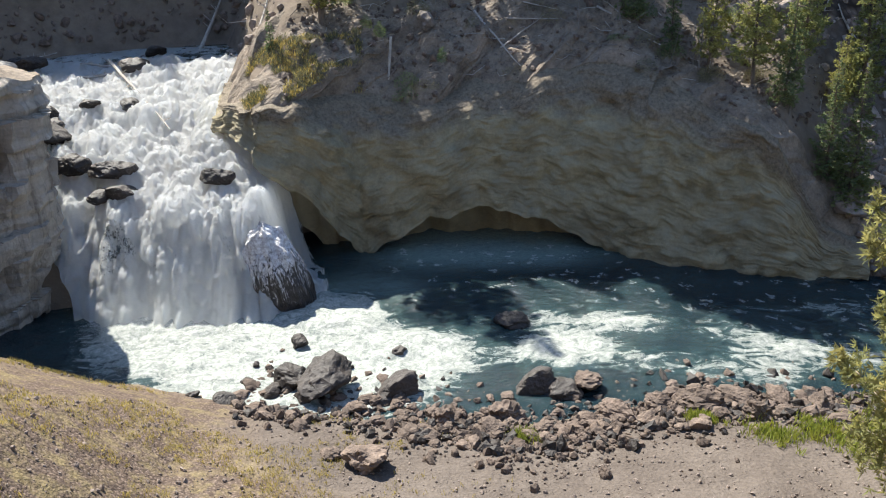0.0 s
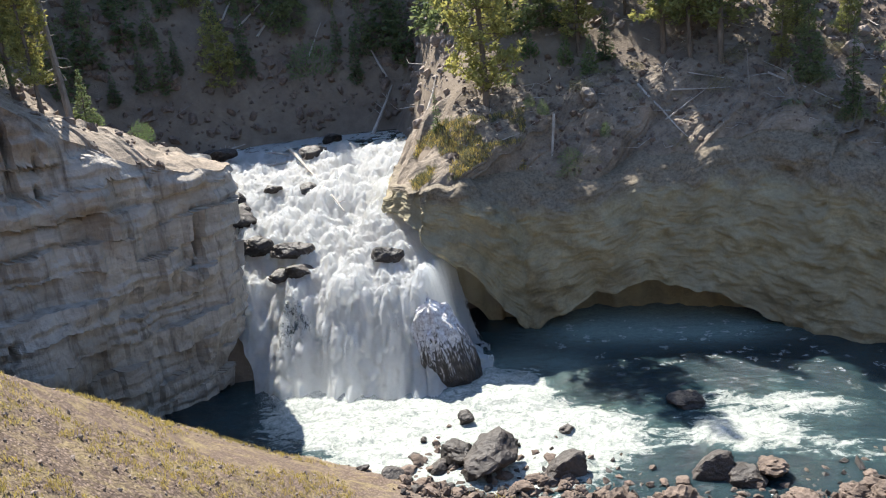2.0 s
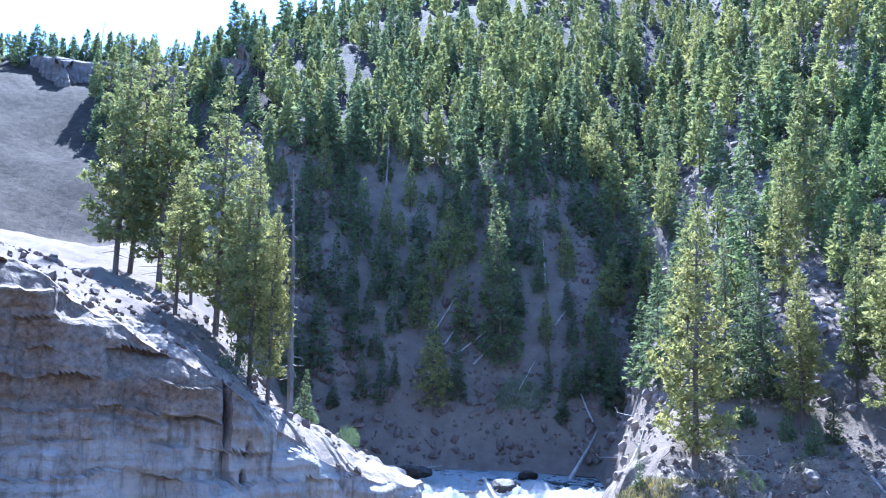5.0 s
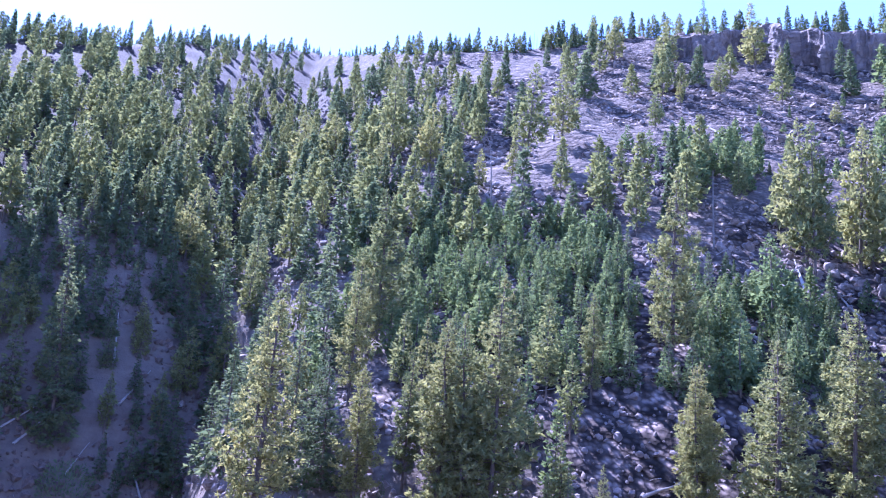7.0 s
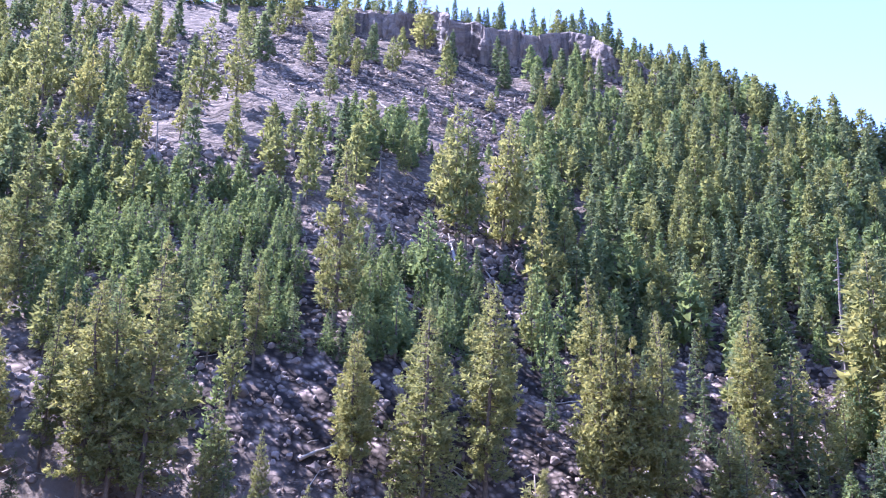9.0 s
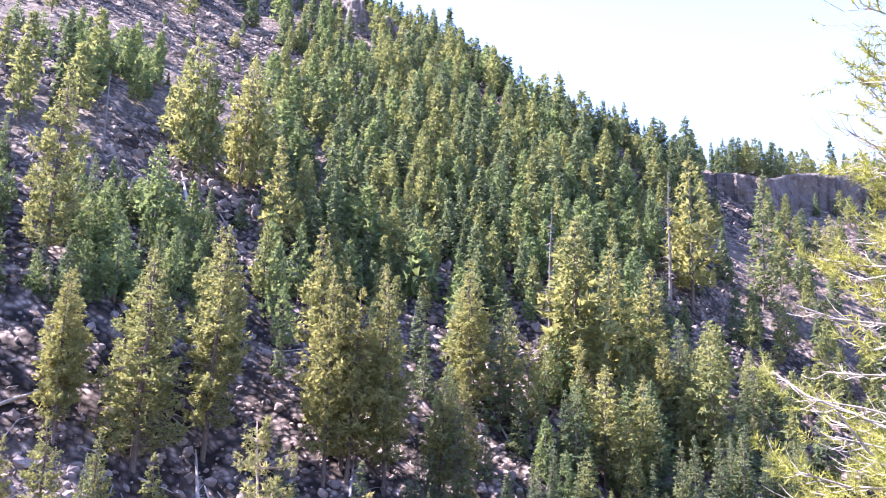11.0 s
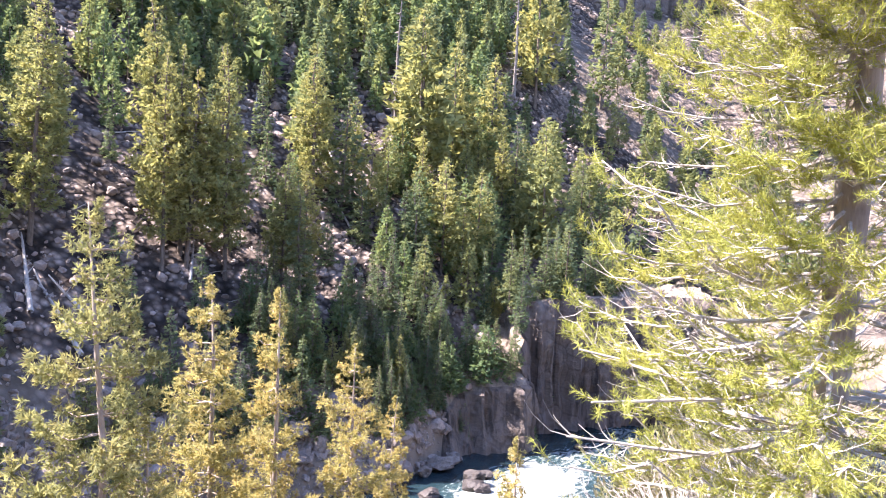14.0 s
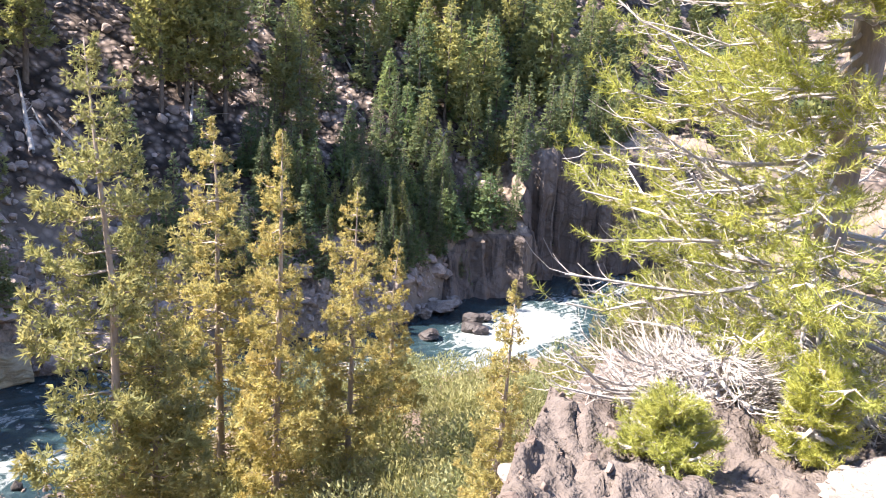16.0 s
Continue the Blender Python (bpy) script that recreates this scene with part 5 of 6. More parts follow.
def cone_material():
    n = Nodes("wet_rock_with_water_streaks")
    pos = n.node("ShaderNodeTexCoord", 3)
    streaks = n.node("ShaderNodeTexNoise", 0, (), Vector=n.node("ShaderNodeMapping", 0, (), Vector=pos, Scale=(4.5, 4.5, 0.9)), Scale=1.6, Detail=8, Roughness=0.72, Distortion=0.7)
    zed = n.node("ShaderNodeSeparateXYZ", 2, (), Vector=pos)
    m = n.math("ADD", streaks, n.math("MULTIPLY", zed, 0.10))
    white = n.ramp(m, (0.53, 0.0), (0.62, 1.0))
    c = n.mix(white, n.ramp(n.noise(0.4, 5), (0.3, (0.012, 0.010, 0.010)), (0.7, (0.055, 0.046, 0.042))), n.ramp(n.noise(0.22, 5, 0.7), (0.35, (0.30, 0.28, 0.28)), (0.6, (0.68, 0.67, 0.68))))
    return n.done(n.surface(c, n.ramp(white, (0.0, 0.3), (1.0, 0.6)), n.bump(streaks, 0.7, 0.2)))


CONE_ROCK = cone_material()
cone_rock()


def gravel(name, label, count, material, place, seed, smallest, largest, lift=0.15):
    """Loose stones past counting, joined."""
    rng = np.random.default_rng(seed)
    ico = bmesh.new()
    bmesh.ops.create_icosphere(ico, subdivisions=1, radius=0.5)
    base = np.array([v.co for v in ico.verts])
    faces = np.array([[v.index for v in f.verts] for f in ico.faces])
    ico.free()
    vs, fs, n = [], [], 0
    for _ in range(count * 6):
        if n >= count * len(base):
            break
        spot = place(rng)
        if spot is None:
            continue
        x, y, z = spot
        s = smallest * (largest / smallest) ** (rng.uniform() ** 2.2)
        v = base * rng.uniform(0.55, 1.25, (len(base), 1)) * rng.uniform(0.6, 1.3, 3) * s
        axis = rng.normal(size=(3, 3))
        q = np.linalg.qr(axis)[0]
        vs.append(v @ q.T + (x, y, z + lift * s))
        fs.append(faces + n)
        n += len(v)
    me = mesh_from(name, np.concatenate(vs), np.concatenate(fs).tolist(), material)
    return tagged(new(name, me), label, "stones", "", "stuff")


def on_shore(rng):
    az = rng.uniform(-17, 33)
    d = float(np.interp(az, CUTS[:, 0], CUTS[:, 1])) + rng.normal(-1.2, 1.7)
    x, y = d * math.sin(radians(az)), d * math.cos(radians(az))
    return x, y, max(height(x, y), water_level(x) - 0.1)


def on_bank(rng):
    az, d = rng.uniform(-55, 35), rng.uniform(15, 40)
    x, y = d * math.sin(radians(az)), d * math.cos(radians(az))
    if d > np.interp(az, CUTS[:, 0], CUTS[:, 1]) or fractal(x, y, 4, 2, 90) < -0.35:
        return None
    return x, y, height(x, y)


def on_talus(rng):
    az, k = rng.uniform(-13, 66), rng.uniform()
    foot = float(np.interp(az, CUTS[:, 0], CUTS[:, 2]))
    d = (foot + 5) * ((250 / (foot + 5)) ** k)
    x, y = d * math.sin(radians(az)), d * math.cos(radians(az))
    if fractal(x, y, 22, 3, 33) < -0.35:
        return None
    return x, y, height(x, y)


def on_brow(rng):
    x, y = rng.uniform(-10, 26), rng.uniform(50, 63)
    z = drop(x, y)
    return (x, y, z) if z > 8 else None


def on_left_slope(rng):
    az, d = rng.uniform(-58, -29), rng.uniform(46, 66)
    x, y = d * math.sin(radians(az)), d * math.cos(radians(az))
    return x, y, drop(x, y)


def on_ledge(rng):
    az, d = rng.uniform(60, 100), rng.uniform(2.5, 14)
    x, y = d * math.sin(radians(az)), d * math.cos(radians(az))
    return x, y, height(x, y)


RUBBLE = [rock_mesh("rock", 130 + i, SHORE_ROCK, 3) for i in range(6)]
BLOCKS = [rock_mesh("boulder", 140 + i, TALUS_ROCK, 2, 0.9, 11) for i in range(6)]


def spots(place, seed, count, smallest, largest, keep):
    rng = np.random.default_rng(seed)
    found = []
    while len(found) < count:
        s = place(rng)
        if s is not None and keep(s[0], s[1]):
            found.append((s[0], s[1], rng.uniform(smallest, largest), 0.12))
    return found


stones("rock", "rough reddish brown rock in the rubble of the shore", "rock", "shore rubble", RUBBLE, spots(on_shore, 71, 190, 0.35, 0.95, lambda x, y: -11 < x < 18), 72)
stones("boulder", "angular grey talus boulder on the hillside", "boulder", "talus boulders", BLOCKS, spots(on_talus, 73, 200, 0.7, 1.7, lambda x, y: math.hypot(x, y) < 110), 74)
def on_far_bank(rng):
    az = rng.uniform(27, 60)
    d = float(np.interp(az, CUTS[:, 0], CUTS[:, 2])) + rng.uniform(0.2, 7)
    x, y = d * math.sin(radians(az)), d * math.cos(radians(az))
    return x, y, height(x, y)


stones("boulder", "dark angular boulder on the shaded river bank", "boulder", "river bank boulders", BLOCKS, spots(on_far_bank, 75, 90, 0.7, 2.3, lambda x, y: True), 76)
def on_canyon_wall(rng):
    az, d = rng.uniform(-39, -10), rng.uniform(85, 116)
    x, y = d * math.sin(radians(az)), d * math.cos(radians(az))
    return (x, y, height(x, y)) if fractal(x, y, 7, 2, 97) > -0.1 else None


gravel("wall_rubble", "dark stones and clods on the shaded canyon wall", 2400, SHORE_ROCK, on_canyon_wall, 27, 0.3, 1.5, 0.05)
gravel("bank_rubble", "dark rubble along the far river bank", 2600, TALUS_ROCK, on_far_bank, 20, 0.25, 1.1)
gravel("shore_stones", "brown and grey stones along the water's edge", 3600, SHORE_ROCK, on_shore, 11, 0.10, 0.6)
gravel("wet_stones", "dark wet stones along the water's edge", 900, BLACK_ROCK, on_shore, 12, 0.15, 0.8)
gravel("bank_pebbles", "scattered pebbles on the dry grassy bank", 6500, PEBBLE, on_bank, 13, 0.04, 0.22)
gravel("talus_rocks", "grey broken talus rocks covering the hillside", 10000, TALUS_ROCK, on_talus, 14, 0.26, 1.15)
gravel("far_talus", "grey boulders strewn over the upper talus slope", 6500, TALUS_ROCK, lambda rng: (lambda q: q if q and math.hypot(q[0], q[1]) > 105 else None)(on_talus(rng)), 19, 0.6, 2.1)
gravel("brow_stones", "stones in the crumbling earth of the cliff brow", 1800, SHORE_ROCK, on_brow, 15, 0.12, 0.6)
gravel("slope_stones", "stones on the earth slope above the grey cliff", 600, SHORE_ROCK, on_left_slope, 16, 0.15, 0.9)
gravel("ledge_pebbles", "pebbles and rubble on the rocky ledge", 700, SHORE_ROCK, on_ledge, 17, 0.03, 0.16)


# ------------------------------------------------ fallen timber
def log_mesh(seed, stubs=7):
    rng = random.Random(seed)
    path = [(0, rng.gauss(0, 0.012) * math.sin(3 * k), k / 6) for k in range(7)]
    verts, faces = tube(path, [0.022 * (1 - 0.75 * k / 6) for k in range(7)], 7)
    for _ in range(stubs):
        h, w, ln = rng.uniform(0.2, 0.95), rng.uniform(0, 6.28), rng.uniform(0.02, 0.09)
        add_to(verts, faces, tube([(0, 0, h), (math.cos(w) * ln, math.sin(w) * ln, h + ln * 0.5)], [0.005, 0.002], 4))
    return mesh_from("log", verts, faces, DEAD_WOOD, False)


LOGS = [log_mesh(700 + i) for i in range(4)]


def log_between(a, b, thick=1.0, label="bleached fallen log lying on the hillside", group="fallen logs"):
    a, b = Vector(a), Vector(b)
    ob = new("fallen_log", chance.choice(LOGS))
    ln = (b - a).length
    ob.matrix_world = Matrix.Translation(a) @ (b - a).to_track_quat("Z", "Y").to_matrix().to_4x4() @ Matrix.Diagonal((ln * thick, ln * thick, ln, 1))
    return tagged(ob, label, "log", group)


def lay_log(a, b, thick, label, group):
    """A log over uneven ground: it touches the highest spot under it."""
    za, zb = drop(*a), drop(*b)
    lift = max(drop(a[0] + (b[0] - a[0]) * k / 6, a[1] + (b[1] - a[1]) * k / 6) - (za + (zb - za) * k / 6) for k in range(7))
    return log_between((*a, za + 0.4 * lift + 0.05), (*b, zb + 0.4 * lift + 0.05), 0.55 * thick, label, group)


def scatter_logs():
    rng = random.Random(31)
    made = 0
    while made < 125:
        az = rng.uniform(-20, 62)
        foot = float(np.interp(az, CUTS[:, 0], CUTS[:, 2]))
        d = (foot + 6) * (215 / (foot + 6)) ** (rng.random() ** 1.2)
        x, y = d * math.sin(radians(az)), d * math.cos(radians(az))
        ln, w = rng.uniform(3, 9), rng.gauss(radians(az), 0.9)
        x2, y2 = x + ln * 0.8 * math.sin(w), y + ln * 0.8 * math.cos(w)
        log_between((x, y, height(x, y) + 0.25), (x2, y2, height(x2, y2) + 0.3), rng.uniform(0.9, 1.5))
        made += 1


scatter_logs()
for a, b in (((-26.4, 68.2), (-17.8, 54.1)),):
    log_between((*a, 10.9), (*b, 8.6), 0.42, "long pale log leaning down the falls", "logs in the falls")
log_between((-28.5, 66.5, 9.9), (-24.0, 67.5, 10.1), 1.6, "grey driftwood log stranded above the falls", "logs in the falls")
log_between((-25.6, 68.6, 9.6), (-26.4, 67.4, 11.2), 2.6, "grey driftwood log stranded above the falls", "logs in the falls")
log_between((-33, 73, 10.1), (-26, 70.5, 10.0), 1.2, "grey driftwood log stranded above the falls", "logs in the falls")
log_between((-37.5, 72, 10.2), (-33.5, 75.0, 10.6), 1.4, "grey driftwood log stranded above the falls", "logs in the falls")
# timber on the brow of the tan cliff, and on the canyon wall
for a, b, w in (((-2.9, 56.4), (-4.3, 53.9), 0.6), ((2.8, 58.8), (5.6, 55.0), 1.4), ((5.0, 58.5), (8.6, 57.2), 1.4), ((6.2, 59.2), (9.0, 57.9), 1.2), ((4.4, 56.6), (7.6, 58.4), 1.2), ((1.6, 54.6), (3.4, 54.0), 1.0),
                ((11.0, 57.5), (14.8, 55.2), 1.3), ((14.0, 55.0), (17.0, 53.8), 1.3)):
    lay_log(a, b, w, "bleached dead trunk lying on the cliff brow", "timber on the brow")
for a, b in (((-36, 83.5), (-33.0, 86.8)), ((-37.5, 83.8), (-36.0, 86.8)), ((-39, 84), (-37.5, 87)), ((-34, 83.8), (-31.5, 87.2)), ((-28.8, 83.8), (-27.8, 86.2))):
    log_between((*a, drop(*a) + 0.2), (*b, drop(*b) + 0.4), 1.1, "grey fallen trunk against the shaded canyon wall", "timber on the canyon wall")
log_between((50.5, 45.5, drop(50.5, 45.5) + 0.2), (45.0, 51.5, drop(45, 51.5) + 0.4), 1.2, "grey fallen trunk above the river", "fallen logs")
log_between((28.2, 48.5, -0.2), (25.5, 51.5, drop(25.5, 51.5) + 1.4), 1.6, "grey fallen trunk above the river", "fallen logs")


def brushwood(name, label, count, seed, place, longest, material):
    """Loose dead sticks and roots, past counting."""
    rng = np.random.default_rng(seed)
    verts, faces = [], []
    made = 0
    while made < count:
        spot = place(rng)
        if spot is None:
            continue
        made += 1
        ln = longest * rng.uniform(0.25, 1.0) ** 1.6
        w, rise = rng.uniform(0, 6.283), rng.normal(-0.05, 0.35)
        p = np.array(spot) + (0, 0, 0.08)
        d = np.array([math.cos(w), math.sin(w), rise])
        mid = p + d * ln * 0.5 + rng.normal(0, 0.08 * ln, 3)
        tip = p + d * ln + rng.normal(0, 0.1 * ln, 3)
        add_to(verts, faces, tube([tuple(p), tuple(mid), tuple(tip)], [0.008 + 0.014 * ln, 0.006 + 0.010 * ln, 0.006], 3))
    tagged(new(name, mesh_from(name, verts, faces, material)), label, "sticks", "", "stuff")


brushwood("brow_sticks", "grey dead sticks and roots littering the cliff brow", 900, 61, on_brow, 1.7, SNAG_WOOD)
brushwood("pale_sticks", "bleached dead sticks littering the cliff brow", 160, 62, on_brow, 2.6, DEAD_WOOD)
brushwood("wall_sticks", "grey dead branches strewn over the shaded canyon wall", 260, 64, on_canyon_wall, 3.6, SNAG_WOOD)
brushwood("talus_sticks", "bleached sticks and broken trunks among the talus", 700, 63, on_talus, 4.0, DEAD_WOOD)
# a dead branchy tree hanging over the tan cliff
hang = tagged(new("dead_tree"), "bare dead tree hanging head down over the cliff face", "tree")
part("stem", SNAGS[1], DEAD_WOOD, hang)
hang.matrix_world = pose(16.2, 51.0, 9.6, 152, 0, 25) @ Matrix.Diagonal((7, 7, 5.2, 1))
for x, y, h in ((9.6, 56.2, 3.2), (15.0, 53.4, 3.0), (16.8, 53.0, 3.6), (12.4, 55.2, 2.4)):
    tree("S", x, y, h, "dead saplings on the brow", 14)


# ------------------------------------------------ grass and brush
def grass(name, label, count, blades, material, place, seed, tall):
    rng = np.random.default_rng(seed)
    cs, ds, ls = [], [], []
    while len(cs) < count:
        spot = place(rng)
        if spot is None:
            continue
        n = blades
        h = tall * rng.uniform(0.5, 1.4, n)
        lean = rng.normal(0, 0.35, (n, 2))
        d = np.stack([lean[:, 0], lean[:, 1], np.ones(n)], 1)
        cs.append(np.array(spot)[None] + np.stack([rng.normal(0, 0.35 * tall, n), rng.normal(0, 0.35 * tall, n), 0.45 * h], 1))
        ds.append(d)
        ls.append(h)
    c, d, h = np.concatenate(cs), np.concatenate(ds), np.concatenate(ls)
    v, f = sprays(rng, c, d, h, h * 0.12)
    return tagged(new(name, mesh_from(name, v, f.tolist(), material)), label, "grass", "", "stuff")


def dry_spot(rng):
    s = on_bank(rng)
    return s if s and s[0] < -3 + rng.normal(0, 3) and fractal(s[0], s[1], 3.0, 3, 92) > -0.1 else None


def green_spot(rng):
    cx, cy, r = ((13.6, 28.6, 1.2), (15.6, 29.2, 1.2), (17.0, 27.6, 1.3), (11.0, 30.2, 0.5), (3.2, 29.6, 0.4), (18.5, 29.5, 1.5))[int(rng.integers(6))]
    x, y = rng.normal(cx, r * 0.6), rng.normal(cy, r * 0.5)
    return x, y, height(x, y)


def nose_spot(rng):
    x, y = rng.uniform(-13, -5), rng.uniform(49.5, 58)
    z = drop(x, y)
    return (x, y, z) if z > 8.5 and fractal(x, y, 2.0, 2, 95) > -0.05 else None


grass("dry_grass", "tufts of dry straw coloured grass on the bank", 5200, 8, DRY_GRASS, dry_spot, 21, 0.17)
grass("green_grass", "bright green grass clumps on the gravel bar", 420, 14, GREEN_GRASS, green_spot, 22, 0.34)
grass("cliff_grass", "yellow dry grass on the nose of the cliff", 500, 9, DRY_GRASS, nose_spot, 23, 0.3)
grass("grey_grass", "grey green tufts on the nose of the cliff", 500, 9, GREY_LEAVES, nose_spot, 24, 0.36)

WILLOW = [shrub_mesh(650 + i, BRUSH, 1500) for i in range(3)]
GREENBUSH = [shrub_mesh(660 + i, YOUNG_NEEDLES, 1100) for i in range(2)]
GREYBUSH = [shrub_mesh(670 + i, GREY_LEAVES, 800) for i in range(2)]


def bush(x, y, h, wide, meshes, label, group):
    root = tagged(new("shrub"), label, "shrub", group)
    part("leaves", chance.choice(meshes), BRUSH, root)
    root.matrix_world = pose(x, y, drop(x, y) - 0.05, 0, 0, chance.uniform(0, 360)) @ Matrix.Diagonal((wide, wide, h, 1))


spread = random.Random(41)
for k in range(100):
    az, d = spread.uniform(44, 72), spread.uniform(22, 57)
    bush(d * math.sin(radians(az)), d * math.cos(radians(az)), spread.uniform(1.6, 3.4), spread.uniform(2.0, 3.6), WILLOW, "pale green willow brush on the river bank", "willow brush")
for k in range(26):
    az, d = spread.uniform(38, 47), spread.uniform(24, 38)
    bush(d * math.sin(radians(az)), d * math.cos(radians(az)), spread.uniform(1.2, 2.6), spread.uniform(1.6, 3.0), WILLOW, "pale green willow brush on the river bank", "willow brush")


for k in range(60):
    x, y = spread.uniform(-9, 24), spread.uniform(50.5, 61)
    if drop(x, y) > 8.5:
        bush(x, y, spread.uniform(0.4, 1.2), spread.uniform(0.6, 1.7), GREYBUSH if k % 3 else GREENBUSH, "low grey green shrub on the cliff brow" if k % 3 else "low bright green shrub on the cliff brow", "shrubs on the brow")
for k in range(34):
    az, d = spread.uniform(69.5, 86), spread.uniform(11.5, 14.5)
    bush(d * math.sin(radians(az)), d * math.cos(radians(az)), spread.uniform(0.9, 1.9), spread.uniform(0.9, 1.8), WILLOW if k % 2 else GREYBUSH, "pale green willow brush on the river bank", "willow brush")
for k in range(44):
    x = spread.uniform(58, 74)
    tree(spread.choice("FFFY"), x, spread.uniform(42.0, 47.0) - (x - 58) * 0.12, spread.uniform(2.5, 6), "small firs by the rapids")
for k in range(26):
    x = spread.uniform(77.5, 97)
    tree(spread.choice("FFPN"), x, 41.8 - (x - 77.5) * 0.5 + spread.uniform(0, 4), spread.uniform(4, 9), "trees over the downstream wall")
for x, y, h in ((72.0, 38.4, 3.6), (74.2, 37.6, 6.5), (70.3, 39.4, 2.6), (75.3, 39.4, 6.0), (73.4, 38.8, 6.0), (75.0, 37.2, 5.0), (68.4, 41.0, 3.0)):
    tree("F", x, y, h, "small firs by the rapids")
for k in range(40):
    az = spread.uniform(33, 58)
    d = float(np.interp(az, CUTS[:, 0], CUTS[:, 2])) + spread.uniform(2, 9)
    tree(spread.choice("FFNP"), d * math.sin(radians(az)), d * math.cos(radians(az)), spread.uniform(3, 8), "small firs by the rapids")
# trees over the wall downstream
for k in range(46):
    x, y = spread.uniform(70, 112), spread.uniform(46.5, 62)
    if y > 44 + max(0, 76 - x) * 0.2:
        tree(spread.choice("PPFFY"), x, y, spread.uniform(5, 12), "trees over the downstream wall")
for k in range(56):
    x, y = spread.uniform(46, 74), spread.uniform(42.5, 54)
    if y > 47 - (x - 46) * 0.2 and x < 70:
        tree(spread.choice("FFFY"), x, y, spread.uniform(3, 8), "small firs by the rapids")


# ------------------------------------------------ the old pine on the ledge
def needle_tufts(rng, ends, dirs, blades, length):
    """Bottle-brush tufts at the ends of twigs."""
    n = len(ends)
    c = np.repeat(ends, blades, 0)
    d = np.repeat(dirs, blades, 0)
    along = rng.uniform(-0.11, 0.02, (n * blades, 1))
    out = d * 0.55 + rng.normal(0, 0.55, (n * blades, 3))
    out /= np.linalg.norm(out, axis=1)[:, None]
    ln = length * rng.uniform(0.7, 1.25, n * blades)
    root = c + d * along
    side = np.cross(out, rng.normal(size=out.shape))
    side /= np.linalg.norm(side, axis=1)[:, None]
    w = (0.042 * ln)[:, None]
    v = np.stack([root - side * w, root + out * ln[:, None], root + side * w], 1).reshape(-1, 3)
    return v, np.arange(3 * n * blades).reshape(-1, 3)


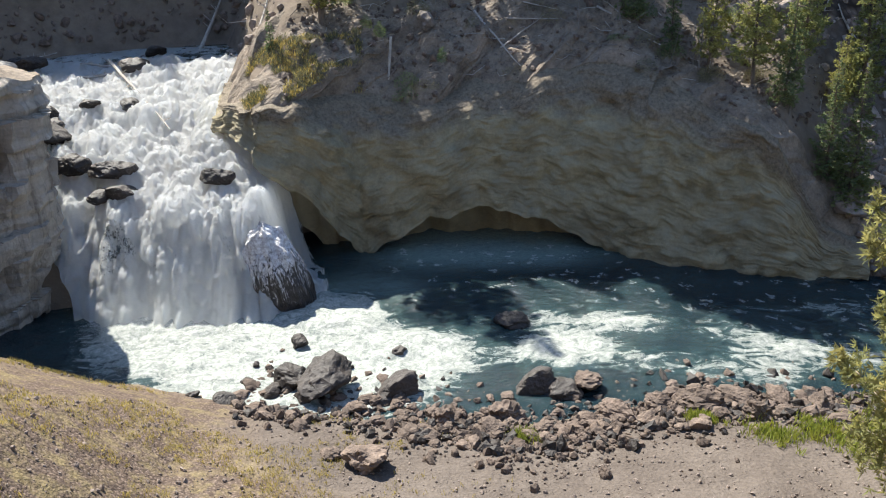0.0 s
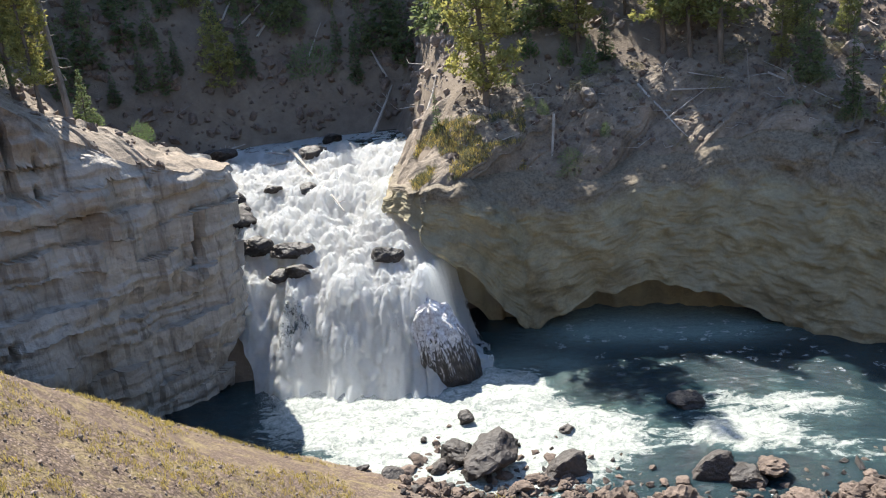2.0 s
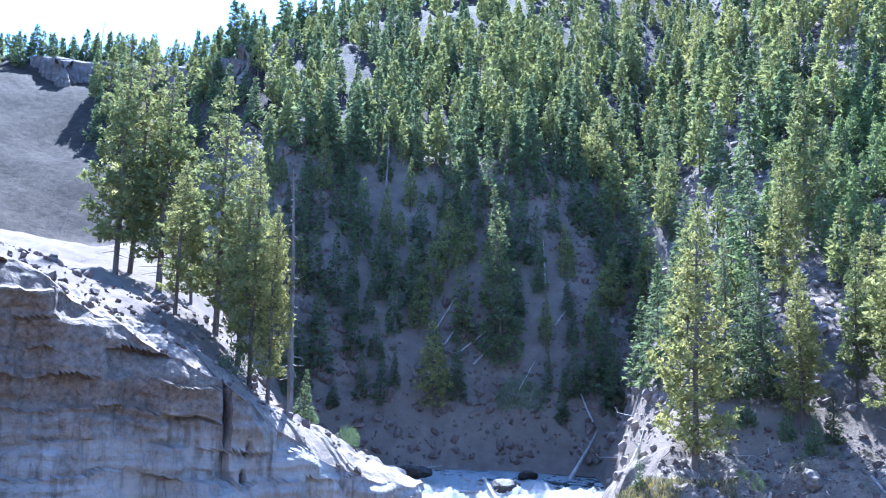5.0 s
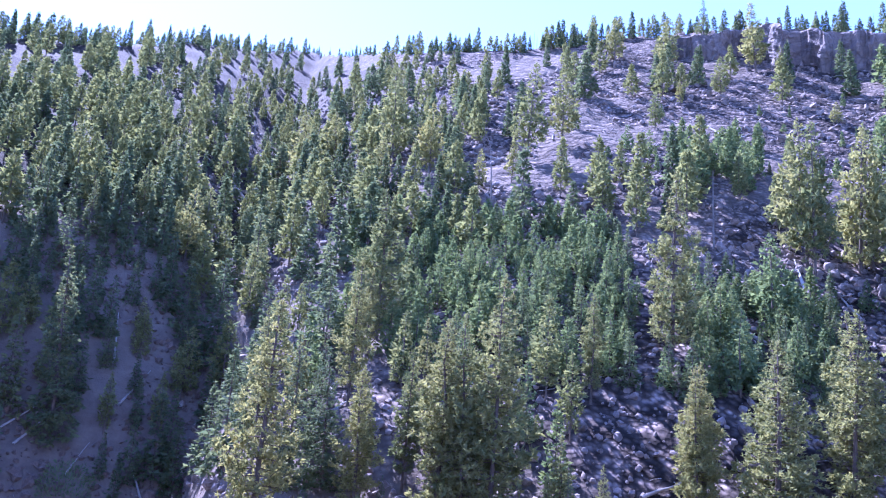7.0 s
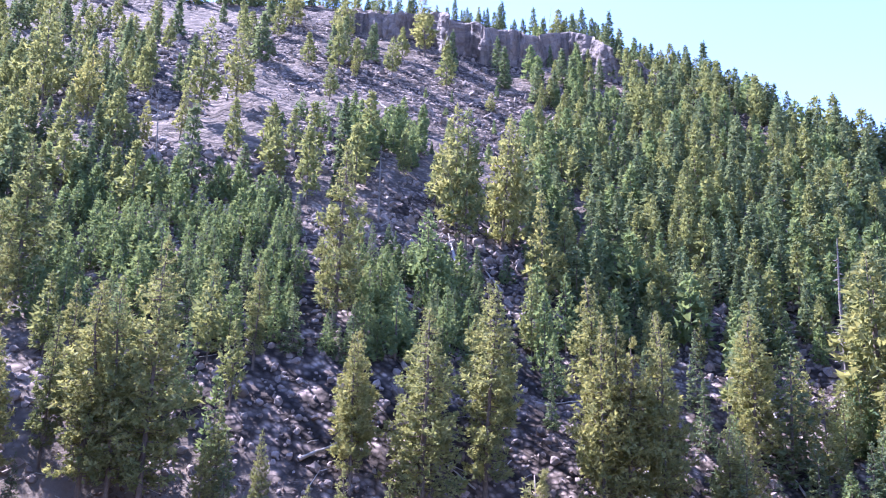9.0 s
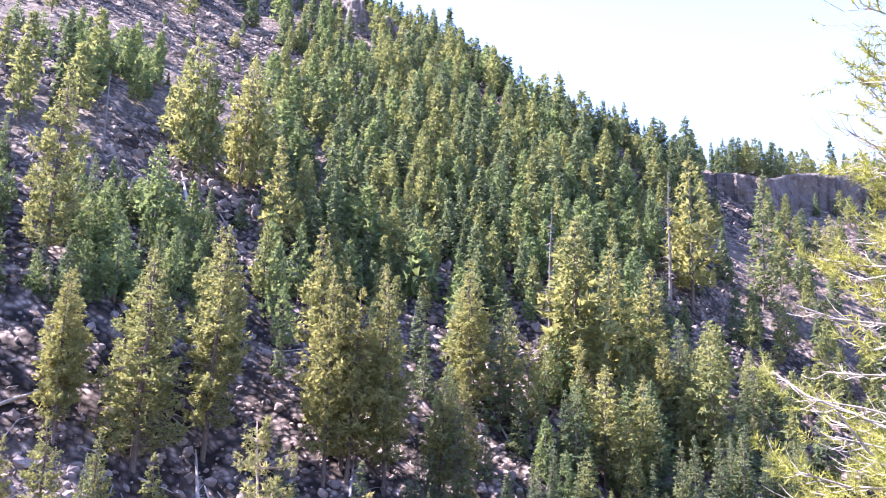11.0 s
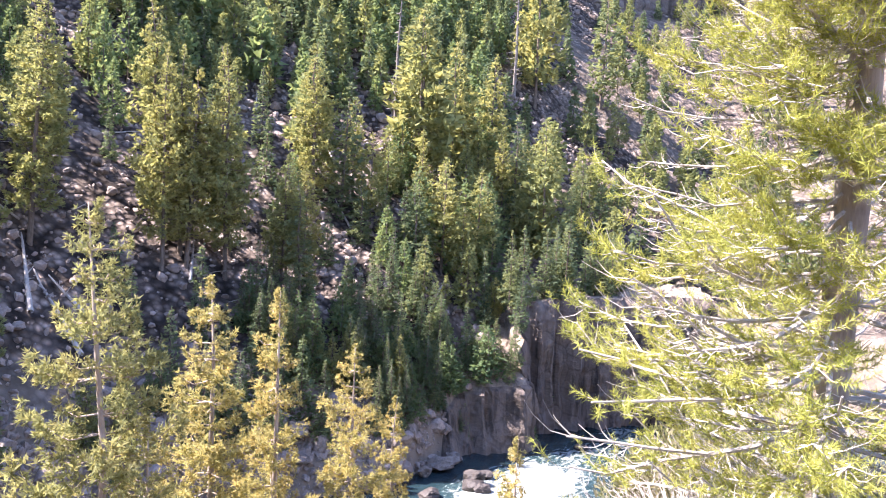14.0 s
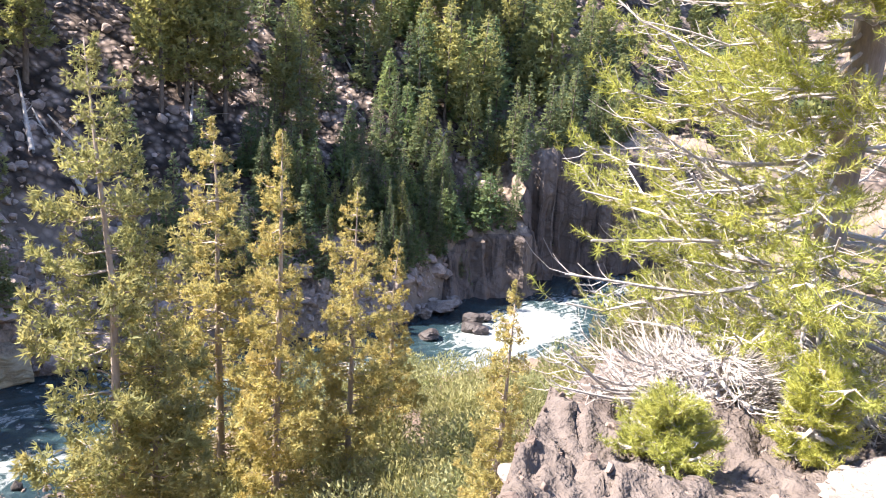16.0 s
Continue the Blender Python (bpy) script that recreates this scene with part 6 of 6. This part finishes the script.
def old_pine(name, label, x, y, h, reach, branches, twigs, seed, low, green=0.62, blades=30, toward=None, twig=1.0):
    """A pine seen close: trunk, bare grey twigs and brushes of needles."""
    rng = np.random.default_rng(seed)
    root = tagged(new(name), label, "tree")
    bend = np.cumsum(rng.normal(0, 0.035, (9, 2)), 0) * h / 12
    zs = np.linspace(0, h, 9)
    thick = 0.016 * h
    stem = [(bend[k][0] - bend[0][0], bend[k][1] - bend[0][1], zs[k] - (0.3 if k == 0 else 0)) for k in range(9)]
    part("trunk", mesh_from("trunk", *tube(stem, [thick * (1.15 - 0.95 * k / 8) + 0.01 for k in range(9)], 10), PALE_BARK, True), PALE_BARK, root)
    verts, faces, ends, dirs = [], [], [], []
    for b in range(branches):
        s = rng.uniform(low, 1.0) if b > 6 else low + 0.02 * b
        z = s * h
        w = rng.uniform(0, 6.283) if toward is None or rng.uniform() > 0.5 else rng.normal(toward, 0.9)
        ln = reach * (1.0 - 0.88 * max(0, s - 0.16) / 0.84) * rng.uniform(0.55, 1.1)
        k0 = min(7, int(s * 8))
        base = np.array([np.interp(z, zs, [q[0] for q in stem]), np.interp(z, zs, [q[1] for q in stem]), z])
        out = np.array([math.cos(w), math.sin(w), 0.0])
        rise, sag = rng.uniform(-0.32, 0.08), rng.uniform(0.0, 0.3)
        pts = []
        wig = np.cumsum(rng.normal(0, 0.035 * ln, (7, 3)), 0)
        for k in range(7):
            r = k / 6
            pts.append(base + out * ln * r + np.array([0, 0, ln * (rise * r - sag * r * (1 - r) + 0.18 * r ** 3)]) + wig[k] * r)
        rad = [0.030 * ln / reach * (1 - 0.8 * k / 6) + 0.004 for k in range(7)]
        add_to(verts, faces, tube([tuple(p) for p in pts], rad, 5))
        alive = rng.uniform() < green + 0.25 * s
        for t in range(twigs):
            r = rng.uniform(0.25, 1.0)
            i = min(5, int(r * 6))
            p = pts[i] + (pts[i + 1] - pts[i]) * (r * 6 - i)
            side = rng.normal(0, 1.0)
            d = out * rng.uniform(0.4, 1.0) + np.array([-out[1], out[0], 0]) * side + np.array([0, 0, rng.uniform(-0.35, 0.3)])
            d /= np.linalg.norm(d)
            tl = rng.uniform(0.18, 0.55) * twig
            curl = np.array([0, 0, rng.uniform(0.2, 0.75)])
            q1, q2, q3 = p + d * tl * 0.45 + np.array([0, 0, -0.05 * tl]), p + d * tl * 0.8 + curl * tl * 0.25, p + d * tl + curl * tl * 0.65
            add_to(verts, faces, tube([tuple(p), tuple(q1), tuple(q2), tuple(q3)], [0.0050, 0.0042, 0.0034, 0.0024], 3))
            if alive and rng.uniform() < 0.85 and r > 0.3:
                for q, dd in ((q3, q3 - q2), (q2, q2 - q1), (q1 + (q2 - q1) * 0.3, q2 - q1)):
                    if rng.uniform() < 0.8:
                        ends.append(q)
                        dirs.append(dd / np.linalg.norm(dd))
    part("branchwork", mesh_from("branchwork", verts, faces, DEAD_WOOD), DEAD_WOOD, root, "bare grey curling twigs and branches")
    if not ends:
        root.matrix_world = pose(x, y, height(x, y), 2, -3, 0)
        return root
    v, f = needle_tufts(rng, np.array(ends), np.array(dirs), blades, 0.095 if h > 2 else 0.06)
    part("needles", mesh_from("needles", v, f.tolist(), NEAR_NEEDLES), NEAR_NEEDLES, root, "yellow green needle tufts")
    root.matrix_world = pose(x, y, height(x, y), 2, -3, 0)
    return root


NEAR_NEEDLES = foliage_material("near_pine_needles", (0.20, 0.225, 0.052), (0.40, 0.415, 0.10), (0.46, 0.43, 0.13), 0.4)
old_pine("pine_tree", "old pine with bare grey twigs and yellow green tufts", 9.4, 1.3, 12.5, 2.75, 380, 28, 5, 0.05, 0.66, 26, 2.6)
old_pine("young_pine", "low bright green pine sapling on the rocky ledge", 6.9, 0.75, 0.75, 0.32, 60, 10, 8, 0.10, 1.0, 44, None, 0.35)
old_pine("young_pine", "low bright green pine sapling on the rocky ledge", 5.7, 1.55, 0.45, 0.38, 60, 10, 9, 0.10, 1.0, 44, None, 0.35)

OUTCROP = rock_mesh("rock", 81, PALE_ROCK, 5, 0.9, 12)
for x, y, z, s, turn, label in ((7.5, 2.55, 17.35, 2.3, 30, "pale weathered rock outcrop on the ledge"), (8.6, 2.5, 17.1, 2.8, 200, "pale weathered rock outcrop on the ledge"), (6.6, 2.9, 17.2, 1.5, 75, "pale weathered rock outcrop on the ledge"), (9.9, 3.2, 16.6, 2.4, 10, "pale weathered rock outcrop on the ledge"), (7.9, 1.5, 18.05, 1.1, 140, "pale weathered rock outcrop on the ledge"), (6.2, -0.15, 18.9, 1.9, 110, "light grey boulder lying on the ledge")):
    ob = new("rock_outcrop", OUTCROP)
    ob.matrix_world = pose(x, y, z - 0.15, 8, -6, turn) @ Matrix.Diagonal((s, s, s * 0.8, 1))
    tagged(ob, label, "rock", "rocks on the ledge")

for x, y, spread_out, seed in ((11.5, 3.4, 1.8, 25), (12.6, 2.6, 1.8, 26), (8.1, 2.3, 1.5, 21), (7.6, 1.7, 1.2, 22), (9.3, 2.6, 1.6, 23), (8.8, 0.6, 1.3, 24)):
    old_pine("dead_branch", "tangle of bare grey dead branches on the ledge", x, y, 0.5, spread_out, 34, 13, seed, 0.15, -1.0, 1)
